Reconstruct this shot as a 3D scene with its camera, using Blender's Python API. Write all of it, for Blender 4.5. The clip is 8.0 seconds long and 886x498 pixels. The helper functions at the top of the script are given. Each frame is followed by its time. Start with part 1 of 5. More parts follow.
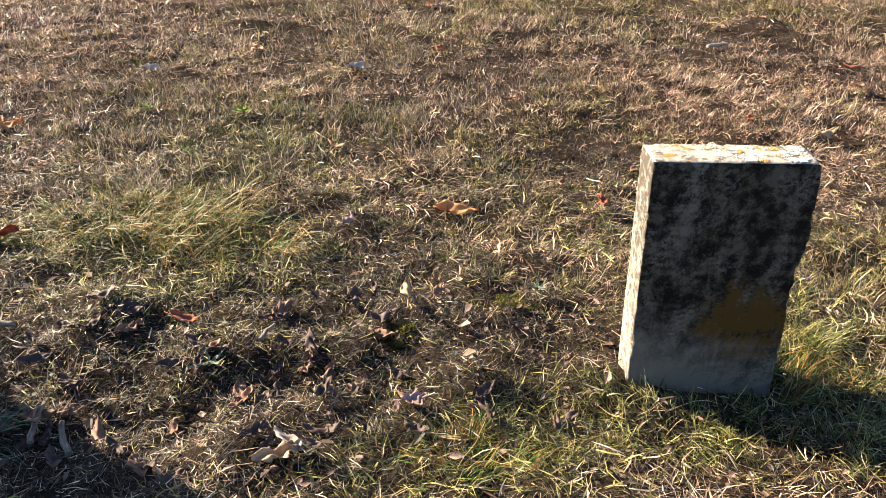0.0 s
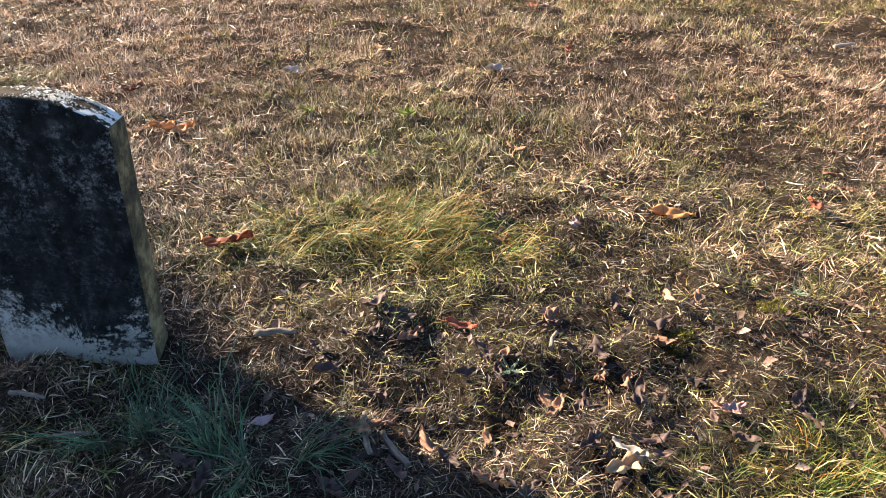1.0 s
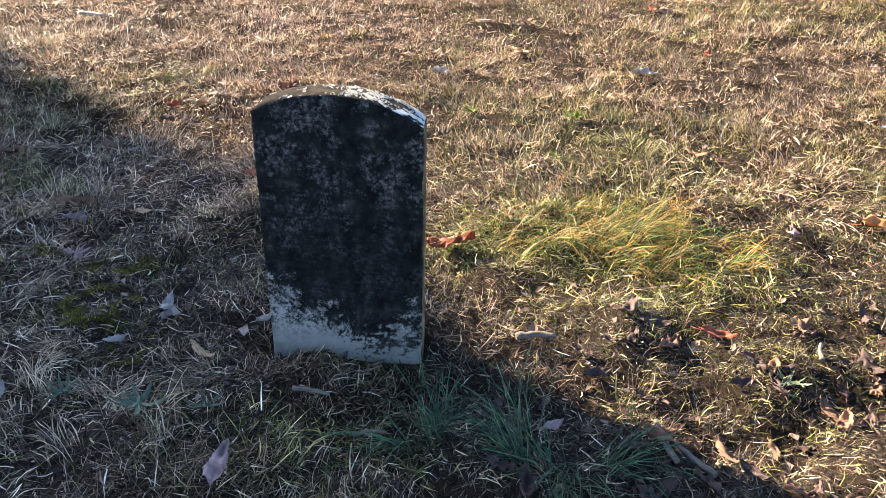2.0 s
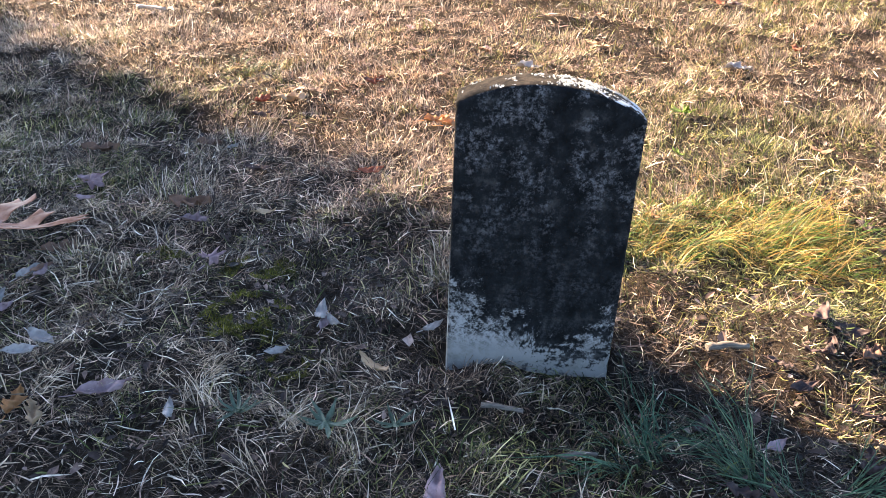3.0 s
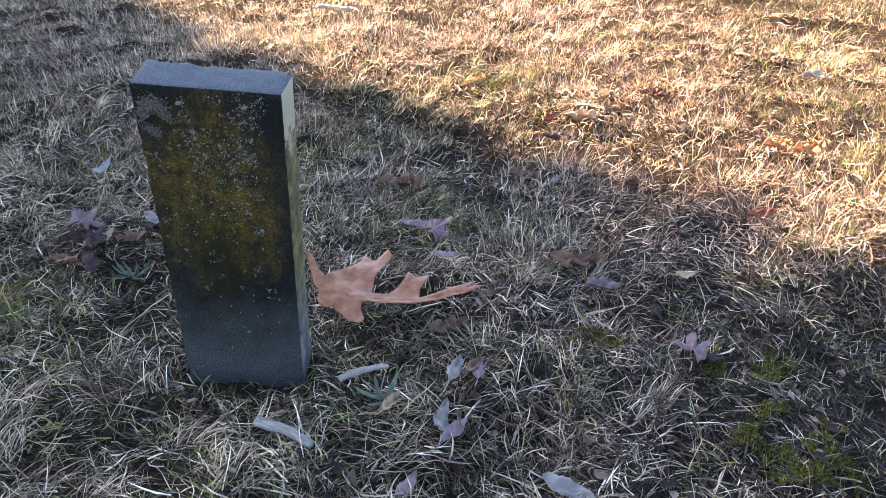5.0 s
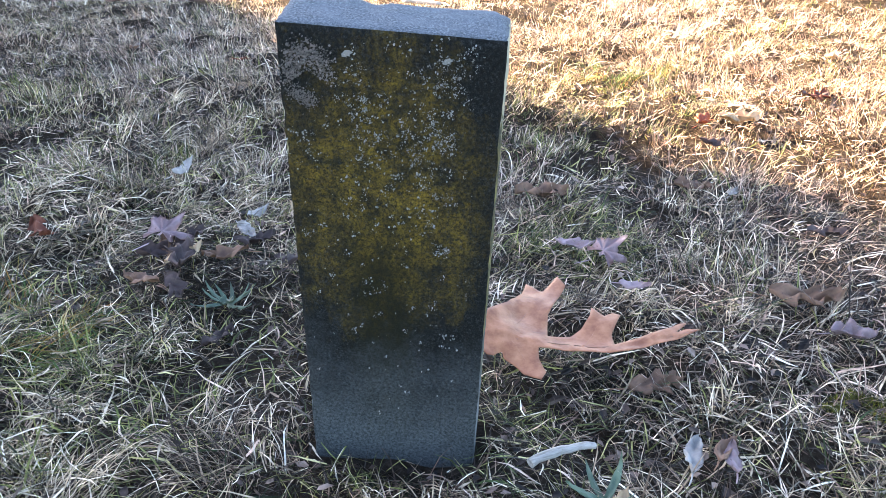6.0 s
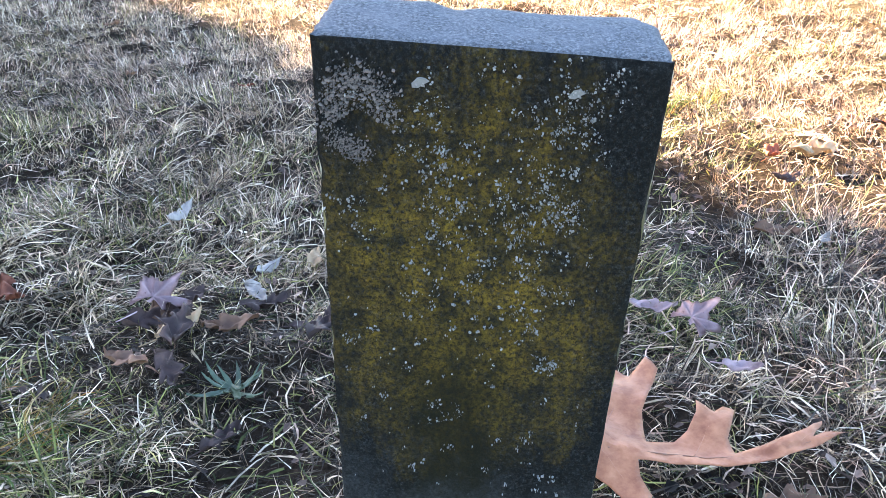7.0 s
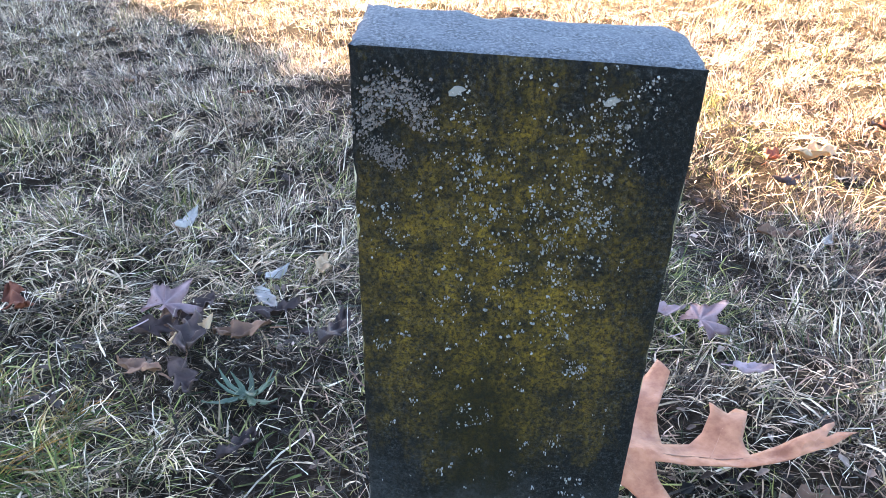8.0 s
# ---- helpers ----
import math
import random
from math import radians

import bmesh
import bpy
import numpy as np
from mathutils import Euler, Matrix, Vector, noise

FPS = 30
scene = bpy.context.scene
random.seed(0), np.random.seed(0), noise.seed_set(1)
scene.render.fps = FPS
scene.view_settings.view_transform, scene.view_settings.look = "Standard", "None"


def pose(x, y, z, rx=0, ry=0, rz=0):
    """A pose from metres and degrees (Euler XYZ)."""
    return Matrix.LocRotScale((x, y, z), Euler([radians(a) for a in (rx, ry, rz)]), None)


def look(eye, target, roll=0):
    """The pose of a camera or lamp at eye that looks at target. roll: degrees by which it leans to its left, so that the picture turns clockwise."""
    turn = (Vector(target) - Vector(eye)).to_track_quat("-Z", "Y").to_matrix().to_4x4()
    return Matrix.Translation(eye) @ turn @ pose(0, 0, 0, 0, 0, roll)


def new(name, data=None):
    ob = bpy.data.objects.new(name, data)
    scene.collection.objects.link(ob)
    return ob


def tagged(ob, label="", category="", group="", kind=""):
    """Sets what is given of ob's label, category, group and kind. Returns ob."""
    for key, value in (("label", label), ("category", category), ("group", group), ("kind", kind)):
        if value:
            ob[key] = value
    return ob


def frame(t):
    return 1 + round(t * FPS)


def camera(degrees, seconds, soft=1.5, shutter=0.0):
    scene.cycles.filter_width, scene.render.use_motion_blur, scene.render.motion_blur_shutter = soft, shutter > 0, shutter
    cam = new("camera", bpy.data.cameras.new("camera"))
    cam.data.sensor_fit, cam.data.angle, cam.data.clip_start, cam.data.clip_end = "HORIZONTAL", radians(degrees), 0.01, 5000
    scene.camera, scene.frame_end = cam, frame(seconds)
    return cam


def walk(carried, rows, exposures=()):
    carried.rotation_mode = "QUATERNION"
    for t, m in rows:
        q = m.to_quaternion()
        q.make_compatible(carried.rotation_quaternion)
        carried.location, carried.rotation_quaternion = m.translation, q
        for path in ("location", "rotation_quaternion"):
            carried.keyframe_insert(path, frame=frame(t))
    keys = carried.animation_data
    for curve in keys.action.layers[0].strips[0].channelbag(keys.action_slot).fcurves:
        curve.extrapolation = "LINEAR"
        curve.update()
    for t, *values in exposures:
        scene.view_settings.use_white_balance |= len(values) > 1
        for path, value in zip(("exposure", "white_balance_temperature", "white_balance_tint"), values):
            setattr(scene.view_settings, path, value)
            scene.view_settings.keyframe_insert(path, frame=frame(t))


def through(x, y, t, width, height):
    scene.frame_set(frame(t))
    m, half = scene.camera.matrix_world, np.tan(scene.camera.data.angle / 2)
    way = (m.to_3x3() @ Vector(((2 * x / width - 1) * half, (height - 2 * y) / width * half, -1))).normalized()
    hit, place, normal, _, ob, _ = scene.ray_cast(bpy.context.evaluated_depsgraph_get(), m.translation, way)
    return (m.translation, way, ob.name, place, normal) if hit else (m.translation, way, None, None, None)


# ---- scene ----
cam = camera(62.1, 8.0, soft=0.8)
PATH = [
    (0, (0.038, 0.073, 0.961), (0.078, 1.799, -0.048), 1.1),
    (0.5, (-0.287, 0.12, 0.961), (-0.239, 1.845, -0.05), 1.1),
    (1, (-0.557, 0.104, 0.957), (-0.525, 1.829, -0.055), 0.9),
    (1.3, (-0.742, 0.1, 0.963), (-0.739, 1.829, -0.041), 1.1),
    (1.5, (-0.853, 0.102, 0.976), (-0.885, 1.827, -0.035), 0.9),
    (1.7, (-0.941, 0.101, 0.968), (-0.98, 1.826, -0.043), 1.1),
    (2.8, (-1.332, 0.182, 0.903), (-1.37, 1.906, -0.109), 1.4),
    (3, (-1.413, 0.202, 0.893), (-1.451, 1.926, -0.12), 1.2),
    (3.5, (-1.595, 0.238, 0.889), (-1.652, 1.962, -0.124), 1.0),
    (4, (-1.864, 0.328, 0.886), (-1.926, 2.051, -0.127), 1.0),
    (4.5, (-2.152, 0.461, 0.854), (-2.216, 2.183, -0.161), 1.1),
    (5, (-2.329, 0.616, 0.785), (-2.401, 2.337, -0.231), 0.9),
    (5.2, (-2.383, 0.667, 0.768), (-2.469, 2.387, -0.25), 0.8),
    (6.3, (-2.606, 0.987, 0.582), (-2.804, 2.736, -0.367), 0.3),
    (6.5, (-2.624, 1.041, 0.575), (-2.822, 2.798, -0.36), 0.1),
    (7, (-2.653, 1.11, 0.567), (-2.843, 2.875, -0.353), 0.1),
    (7.5, (-2.668, 1.107, 0.562), (-2.847, 2.876, -0.353), 0.1),
    (8, (-2.678, 1.103, 0.57), (-2.846, 2.876, -0.338), 0.0),
]
EXPOSURES = [(0.0, 2.74, 6600, 11), (1.7, 3.16, 6500, 11), (3.5, 3.75, 6900, 17), (4.5, 3.79, 7150, 19), (5.2, 4.20, 7200, 17), (6.5, 4.90, 7350, 14), (8.0, 4.92, 7150, 14)]
walk(cam, [(t, look(eye, target, roll)) for t, eye, target, roll in PATH], EXPOSURES)

# ---------------------------------------------------------------- world and sun
SUN_EL = radians(26)
SUN_AZ = math.atan2(-0.86, 0.51)          # ahead and to the left
world = bpy.data.worlds.new("sky")
scene.world = world
world.use_nodes = True
wn = world.node_tree.nodes
sky = wn.new("ShaderNodeTexSky")
sky.sky_type = "NISHITA"
sky.sun_disc = False
sky.sun_elevation = SUN_EL
sky.sun_rotation = SUN_AZ
sky.ozone_density = 4.0
wn["Background"].inputs["Strength"].default_value = 0.056
world.node_tree.links.new(sky.outputs["Color"], wn["Background"].inputs["Color"])

sun_data = bpy.data.lights.new("sun", "SUN")
sun_data.energy = 5.0
sun_data.angle = radians(0.55)
sun_data.color = (1.0, 0.83, 0.60)
sun = new("sun", sun_data)
sun.matrix_world = look((math.sin(SUN_AZ) * 40 * math.cos(SUN_EL), math.cos(SUN_AZ) * 40 * math.cos(SUN_EL), 40 * math.sin(SUN_EL)), (0, 0, 0))


# ---------------------------------------------------------------- material tools
class Tree:
    """Short-hand for building a node material."""

    def __init__(self, name):
        self.mat = bpy.data.materials.new(name)
        self.mat.use_nodes = True
        self.nt = self.mat.node_tree
        self.bsdf = self.nt.nodes["Principled BSDF"]
        self.out = self.nt.nodes["Material Output"]

    def node(self, kind, **values):
        n = self.nt.nodes.new(kind)
        for k, v in values.items():
            n.inputs[k].default_value = v
        return n

    def link(self, a, b):
        self.nt.links.new(a, b)

    def coords(self):
        return self.nt.nodes.new("ShaderNodeTexCoord").outputs["Object"]

    def noise(self, scale, detail=4.0, rough=0.6, vec=None):
        n = self.node("ShaderNodeTexNoise", Scale=scale, Detail=detail, Roughness=rough)
        self.link(vec if vec is not None else self.coords(), n.inputs["Vector"])
        return n.outputs["Fac"]

    def voronoi(self, scale, vec=None):
        n = self.node("ShaderNodeTexVoronoi", Scale=scale)
        self.link(vec if vec is not None else self.coords(), n.inputs["Vector"])
        return n.outputs["Distance"]

    def stretched(self, sx, sy, sz):
        n = self.nt.nodes.new("ShaderNodeMapping")
        n.inputs["Scale"].default_value = (sx, sy, sz)
        self.link(self.coords(), n.inputs["Vector"])
        return n.outputs["Vector"]

    def ramp(self, fac, stops, smooth=False):
        n = self.nt.nodes.new("ShaderNodeValToRGB")
        cr = n.color_ramp
        if smooth:
            cr.interpolation = "EASE"
        while len(cr.elements) < len(stops):
            cr.elements.new(0.5)
        for e, (p, c) in zip(cr.elements, stops):
            e.position = p
            e.color = (c, c, c, 1) if isinstance(c, (int, float)) else (*c, 1)
        self.link(fac, n.inputs["Fac"])
        return n.outputs["Color"]

    def math(self, op, a, b=None, clamp=False):
        n = self.nt.nodes.new("ShaderNodeMath")
        n.operation, n.use_clamp = op, clamp
        for i, v in enumerate((a, b)):
            if v is None:
                continue
            if isinstance(v, (int, float)):
                n.inputs[i].default_value = v
            else:
                self.link(v, n.inputs[i])
        return n.outputs[0]

    def mix_rgb(self, fac, a, b):
        n = self.nt.nodes.new("ShaderNodeMixRGB")
        for sock, v in zip((n.inputs["Fac"], n.inputs["Color1"], n.inputs["Color2"]), (fac, a, b)):
            if isinstance(v, (int, float)):
                sock.default_value = v
            elif isinstance(v, tuple):
                sock.default_value = (*v, 1)
            else:
                self.link(v, sock)
        return n.outputs["Color"]

    def xyz(self):
        n = self.nt.nodes.new("ShaderNodeSeparateXYZ")
        self.link(self.coords(), n.inputs[0])
        return n.outputs

    def bump(self, height, strength, distance):
        n = self.node("ShaderNodeBump", Strength=strength, Distance=distance)
        self.link(height, n.inputs["Height"])
        self.link(n.outputs["Normal"], self.bsdf.inputs["Normal"])

    def finish(self, color, rough=0.8, specular=0.4):
        if isinstance(color, tuple):
            self.bsdf.inputs["Base Color"].default_value = (*color, 1)
        else:
            self.link(color, self.bsdf.inputs["Base Color"])
        if isinstance(rough, (int, float)):
            self.bsdf.inputs["Roughness"].default_value = rough
        else:
            self.link(rough, self.bsdf.inputs["Roughness"])
        self.bsdf.inputs["Specular IOR Level"].default_value = specular
        return self.mat

    def thin(self, color, through):
        """Lets part of the light through, as a leaf does."""
        tr = self.nt.nodes.new("ShaderNodeBsdfTranslucent")
        mx = self.node("ShaderNodeMixShader", Fac=through)
        self.link(color, tr.inputs["Color"])
        self.link(self.bsdf.outputs[0], mx.inputs[1])
        self.link(tr.outputs[0], mx.inputs[2])
        self.link(mx.outputs[0], self.out.inputs["Surface"])


def blade_material(name, stops, through=0.12, rough=0.5, patch=(0.75, 1.2)):
    t = Tree(name)
    rnd = t.nt.nodes.new("ShaderNodeNewGeometry").outputs["Random Per Island"]
    col = t.ramp(rnd, stops)
    fine = t.ramp(t.noise(260, 2), [(0.3, 0.8), (0.7, 1.12)])
    broad = t.ramp(t.noise(3.2, 3), [(0.3, patch[0]), (0.7, patch[1])])
    m = t.nt.nodes.new("ShaderNodeMixRGB")
    m.blend_type = "MULTIPLY"
    m.inputs["Fac"].default_value = 1
    t.link(col, m.inputs["Color1"])
    t.link(fine, m.inputs["Color2"])
    m2 = t.nt.nodes.new("ShaderNodeMixRGB")
    m2.blend_type = "MULTIPLY"
    m2.inputs["Fac"].default_value = 1
    t.link(m.outputs["Color"], m2.inputs["Color1"])
    t.link(broad, m2.inputs["Color2"])
    m3 = t.nt.nodes.new("ShaderNodeMixRGB")
    m3.blend_type = "MULTIPLY"
    m3.inputs["Fac"].default_value = 1
    t.link(m2.outputs["Color"], m3.inputs["Color1"])
    t.link(t.ramp(t.noise(24, 3, 0.7), [(0.36, 0.36), (0.64, 1.5)]), m3.inputs["Color2"])
    t.finish(m3.outputs["Color"], rough, 0.16)
    t.thin(m3.outputs["Color"], through)
    return t.mat


STRAW = blade_material("dry_straw", [(0.0, (0.018, 0.012, 0.009)), (0.30, (0.055, 0.034, 0.024)), (0.46, (0.17, 0.105, 0.07)), (0.58, (0.40, 0.275, 0.18)),
                                     (0.66, (0.10, 0.058, 0.042)), (0.80, (0.48, 0.345, 0.225)), (0.90, (0.68, 0.53, 0.37)), (1.0, (0.88, 0.78, 0.62))])
RUSSET = blade_material("russet_stalks", [(0.0, (0.022, 0.013, 0.010)), (0.32, (0.13, 0.072, 0.050)), (0.65, (0.50, 0.315, 0.225)), (1.0, (0.80, 0.61, 0.475))])
GREEN = blade_material("green_blades", [(0.0, (0.012, 0.018, 0.008)), (0.35, (0.05, 0.068, 0.02)), (0.6, (0.14, 0.15, 0.04)),
                                        (0.85, (0.32, 0.28, 0.09)), (1.0, (0.56, 0.47, 0.23))], 0.18)
YELLOWING = blade_material("yellowing_tuft", [(0.0, (0.010, 0.018, 0.005)), (0.3, (0.045, 0.095, 0.014)), (0.5, (0.10, 0.14, 0.022)), (0.62, (0.26, 0.115, 0.022)),
                                              (0.74, (0.15, 0.085, 0.020)), (0.9, (0.25, 0.165, 0.045)), (1.0, (0.40, 0.29, 0.13))], 0.2)
PALE_STRAW = blade_material("bleached_straw", [(0.0, (0.05, 0.038, 0.026)), (0.3, (0.30, 0.208, 0.125)), (0.6, (0.57, 0.415, 0.27)), (1.0, (0.88, 0.73, 0.55))])
# rotting brown, darkened further for the shade low in the turf
THATCH = blade_material("thatch_with_gap_shade", [(0.0, (0.012, 0.008, 0.006)), (0.5, (0.026, 0.020, 0.015)), (0.8, (0.050, 0.038, 0.028)), (0.93, (0.10, 0.078, 0.056)), (1.0, (0.30, 0.24, 0.18))], 0.05)
BLUEGREEN = blade_material("blue_green_blades", [(0.0, (0.03, 0.07, 0.04)), (0.5, (0.055, 0.11, 0.06)), (1.0, (0.12, 0.17, 0.08))], 0.25)
CRUMB = blade_material("leaf_crumbs", [(0.0, (0.012, 0.009, 0.008)), (0.55, (0.042, 0.028, 0.023)), (0.72, (0.095, 0.062, 0.05)),
                                       (0.88, (0.18, 0.115, 0.088)), (1.0, (0.32, 0.235, 0.19))], 0.2, 0.6)
MOSS = blade_material("moss_fronds", [(0.0, (0.03, 0.034, 0.006)), (0.5, (0.085, 0.082, 0.012)), (1.0, (0.19, 0.165, 0.022))], 0.25, 0.7)


def soil_material():
    t = Tree("gap_shade_soil")
    # near-black: the shade deep between blades is put into the soil's colour
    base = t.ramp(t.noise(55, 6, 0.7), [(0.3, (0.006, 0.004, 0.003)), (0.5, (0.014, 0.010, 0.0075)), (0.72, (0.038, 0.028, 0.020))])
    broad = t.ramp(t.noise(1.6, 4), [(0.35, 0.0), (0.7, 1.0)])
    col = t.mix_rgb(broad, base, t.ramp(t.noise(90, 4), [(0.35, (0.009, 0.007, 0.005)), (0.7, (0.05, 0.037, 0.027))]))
    # away from the stones the sheet itself is the dry turf
    x, y, z = t.xyz()
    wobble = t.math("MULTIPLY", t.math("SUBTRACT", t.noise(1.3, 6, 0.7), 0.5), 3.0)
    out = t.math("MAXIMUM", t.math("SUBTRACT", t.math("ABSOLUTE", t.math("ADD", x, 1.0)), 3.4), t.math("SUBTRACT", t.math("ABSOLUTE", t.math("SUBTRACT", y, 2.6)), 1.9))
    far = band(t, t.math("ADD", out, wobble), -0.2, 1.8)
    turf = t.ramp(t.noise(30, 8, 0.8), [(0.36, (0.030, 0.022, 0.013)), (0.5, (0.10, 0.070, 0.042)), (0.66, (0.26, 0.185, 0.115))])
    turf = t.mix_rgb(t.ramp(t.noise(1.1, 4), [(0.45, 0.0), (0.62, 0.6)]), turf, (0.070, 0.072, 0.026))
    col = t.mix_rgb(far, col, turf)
    t.bump(t.noise(140, 5, 0.7), 0.9, 0.006)
    return t.finish(col, 1.0, 0.02)





def leaf_material(name, a, b, vein, through=0.12, rough=0.68):
    t = Tree(name)
    col = t.mix_rgb(t.ramp(t.noise(38, 5, 0.65), [(0.35, 0.0), (0.68, 1.0)]), a, b)
    spots = t.ramp(t.noise(170, 3), [(0.62, 0.0), (0.72, 0.7)])
    col = t.mix_rgb(spots, col, vein)
    inf = t.nt.nodes.new("ShaderNodeObjectInfo").outputs["Random"]
    hs = t.nt.nodes.new("ShaderNodeHueSaturation")
    t.link(t.math("ADD", t.math("MULTIPLY", inf, 0.5), 0.75), hs.inputs["Value"])
    t.link(col, hs.inputs["Color"])
    t.bump(t.noise(95, 4), 0.35, 0.002)
    t.finish(hs.outputs["Color"], rough, 0.22)
    t.thin(hs.outputs["Color"], through)
    return t.mat


LEAF = {
    "oak": leaf_material("oak_leaf_tan", (0.40, 0.170, 0.088), (0.20, 0.070, 0.034), (0.28, 0.115, 0.06), 0.15, 0.42),
    "oak_vein": leaf_material("oak_leaf_vein", (0.36, 0.16, 0.09), (0.44, 0.21, 0.12), (0.3, 0.13, 0.07), 0.0),
    "oak_rib": leaf_material("oak_leaf_rib", (0.16, 0.08, 0.05), (0.22, 0.11, 0.07), (0.1, 0.05, 0.03), 0.0),
    "brown": leaf_material("leaf_brown", (0.20, 0.105, 0.062), (0.11, 0.058, 0.038), (0.05, 0.027, 0.017), 0.06),
    "orange": leaf_material("leaf_orange", (0.56, 0.28, 0.11), (0.36, 0.16, 0.06), (0.16, 0.05, 0.02), 0.35),
    "red": leaf_material("leaf_red", (0.26, 0.085, 0.045), (0.16, 0.05, 0.03), (0.1, 0.03, 0.02), 0.35),
    "lilac": leaf_material("leaf_faded_purple", (0.32, 0.225, 0.225), (0.17, 0.105, 0.10), (0.07, 0.042, 0.04)),
    "mauve": leaf_material("leaf_faded_mauve", (0.40, 0.29, 0.30), (0.26, 0.175, 0.18), (0.15, 0.09, 0.09)),
    "pale": leaf_material("leaf_bleached", (0.36, 0.325, 0.29), (0.20, 0.17, 0.15), (0.10, 0.08, 0.07)),
    "tan": leaf_material("leaf_tan", (0.42, 0.29, 0.17), (0.32, 0.20, 0.11), (0.16, 0.09, 0.05)),
    "dark": leaf_material("leaf_dark", (0.07, 0.043, 0.037), (0.035, 0.022, 0.020), (0.012, 0.009, 0.008), 0.06),
    "green": leaf_material("leaf_green", (0.12, 0.19, 0.035), (0.20, 0.25, 0.05), (0.06, 0.1, 0.02), 0.35),
    "plantain": leaf_material("plantain_leaf", (0.045, 0.072, 0.042), (0.10, 0.13, 0.088), (0.03, 0.05, 0.028), 0.12, 0.45),
}


def bark_material(name, a, b):
    t = Tree(name)
    v = t.stretched(30, 220, 220)
    col = t.mix_rgb(t.ramp(t.noise(1.0, 5, 0.7, v), [(0.35, 0.0), (0.7, 1.0)]), a, b)
    t.bump(t.noise(1.3, 5, 0.7, v), 0.6, 0.002)
    return t.finish(col, 0.85, 0.3)


TWIG = bark_material("grey_twig_bark", (0.06, 0.048, 0.038), (0.20, 0.165, 0.13))
PALE_STICK = bark_material("peeled_stick", (0.17, 0.145, 0.12), (0.42, 0.37, 0.32))
TRUNK = bark_material("spruce_bark", (0.06, 0.045, 0.035), (0.16, 0.12, 0.09))


# --- stone. Local x runs along the face from its middle, y into the stone, z up.
def band(t, value, low, high):
    """0 below low, 1 above high."""
    n = t.nt.nodes.new("ShaderNodeMapRange")
    n.clamp = True
    n.inputs["From Min"].default_value = low
    n.inputs["From Max"].default_value = high
    t.link(value, n.inputs["Value"])
    return n.outputs[0]


def marble_black_crust():
    t = Tree("marble_under_black_crust")
    x, y, z = t.xyz()
    marble = t.mix_rgb(t.noise(14, 5), (0.20, 0.195, 0.19), (0.37, 0.36, 0.345))
    marble = t.mix_rgb(t.ramp(t.noise(60, 4), [(0.55, 0.0), (0.75, 0.6)]), marble, (0.13, 0.125, 0.11))
    grime = t.ramp(t.noise(26, 6, 0.7), [(0.40, (0.005, 0.0055, 0.006)), (0.55, (0.012, 0.013, 0.014)), (0.66, (0.035, 0.034, 0.032))])
    worn = t.math("MULTIPLY", t.ramp(t.noise(15, 7, 0.78), [(0.49, 0.0), (0.60, 1.0)]), t.ramp(t.noise(110, 5, 0.75), [(0.45, 0.0), (0.57, 1.0)]))
    up = band(t, z, 0.22, 0.42)
    crust = t.mix_rgb(t.math("MULTIPLY", worn, t.math("ADD", t.math("MULTIPLY", up, 0.55), 0.16)), grime, (0.19, 0.185, 0.185))
    # the crust ends in a ragged line above the foot, lower towards the right
    edge = t.math("ADD", z, t.math("MULTIPLY", t.math("SUBTRACT", t.noise(12, 8, 0.80), 0.5), 0.62))
    edge = t.math("SUBTRACT", edge, t.math("MULTIPLY", t.math("ABSOLUTE", t.math("SUBTRACT", x, 0.050)), 0.75))
    edge = t.math("ADD", edge, 0.098)
    edge = t.math("ADD", edge, t.math("MULTIPLY", t.math("SUBTRACT", t.noise(100, 5, 0.8), 0.5), 0.20))
    mask = band(t, edge, 0.082, 0.118)
    spots = t.ramp(t.voronoi(70), [(0.20, 1.0), (0.36, 0.0)])
    spots = t.math("MULTIPLY", spots, t.ramp(t.noise(21, 4, 0.7), [(0.40, 0.0), (0.49, 1.0)]))
    spots = t.math("MULTIPLY", spots, band(t, z, 0.03, 0.08))
    mask = t.math("MAXIMUM", mask, spots)
    foot = t.math("MULTIPLY", t.math("SUBTRACT", 1.0, band(t, z, 0.0, 0.06)), 0.5)
    marble = t.mix_rgb(foot, marble, (0.10, 0.092, 0.072))
    blots = t.math("MULTIPLY", t.ramp(t.noise(33, 7, 0.8), [(0.45, 0.0), (0.53, 1.0)]), t.ramp(t.noise(140, 4, 0.8), [(0.40, 0.0), (0.52, 1.0)]))
    mask = t.math("MAXIMUM", mask, t.math("MULTIPLY", blots, band(t, z, 0.02, 0.07)))
    stain = t.ramp(t.noise(17, 7, 0.75), [(0.50, 0.0), (0.66, 0.5)])
    marble = t.mix_rgb(stain, marble, (0.085, 0.08, 0.066))
    col = t.mix_rgb(mask, marble, crust)
    t.bump(t.noise(190, 5, 0.7), 0.5, 0.002)
    return t.finish(col, 0.85, 0.06)


def crusted_top():
    t = Tree("dark_top_with_white_lichen")
    x, y, z = t.xyz()
    dark = t.ramp(t.noise(60, 5, 0.7), [(0.40, (0.010, 0.0085, 0.007)), (0.62, (0.042, 0.033, 0.025))])
    place = t.math("ADD", t.noise(34, 6, 0.72), t.math("MULTIPLY", x, 1.0))
    white = band(t, place, 0.63, 0.66)
    few = t.ramp(t.noise(48, 4), [(0.655, 0.0), (0.68, 1.0)])
    col = t.mix_rgb(t.math("MAXIMUM", white, few), dark, (0.46, 0.46, 0.44))
    t.bump(t.noise(170, 5, 0.7), 0.6, 0.002)
    return t.finish(col, 0.95, 0.05)


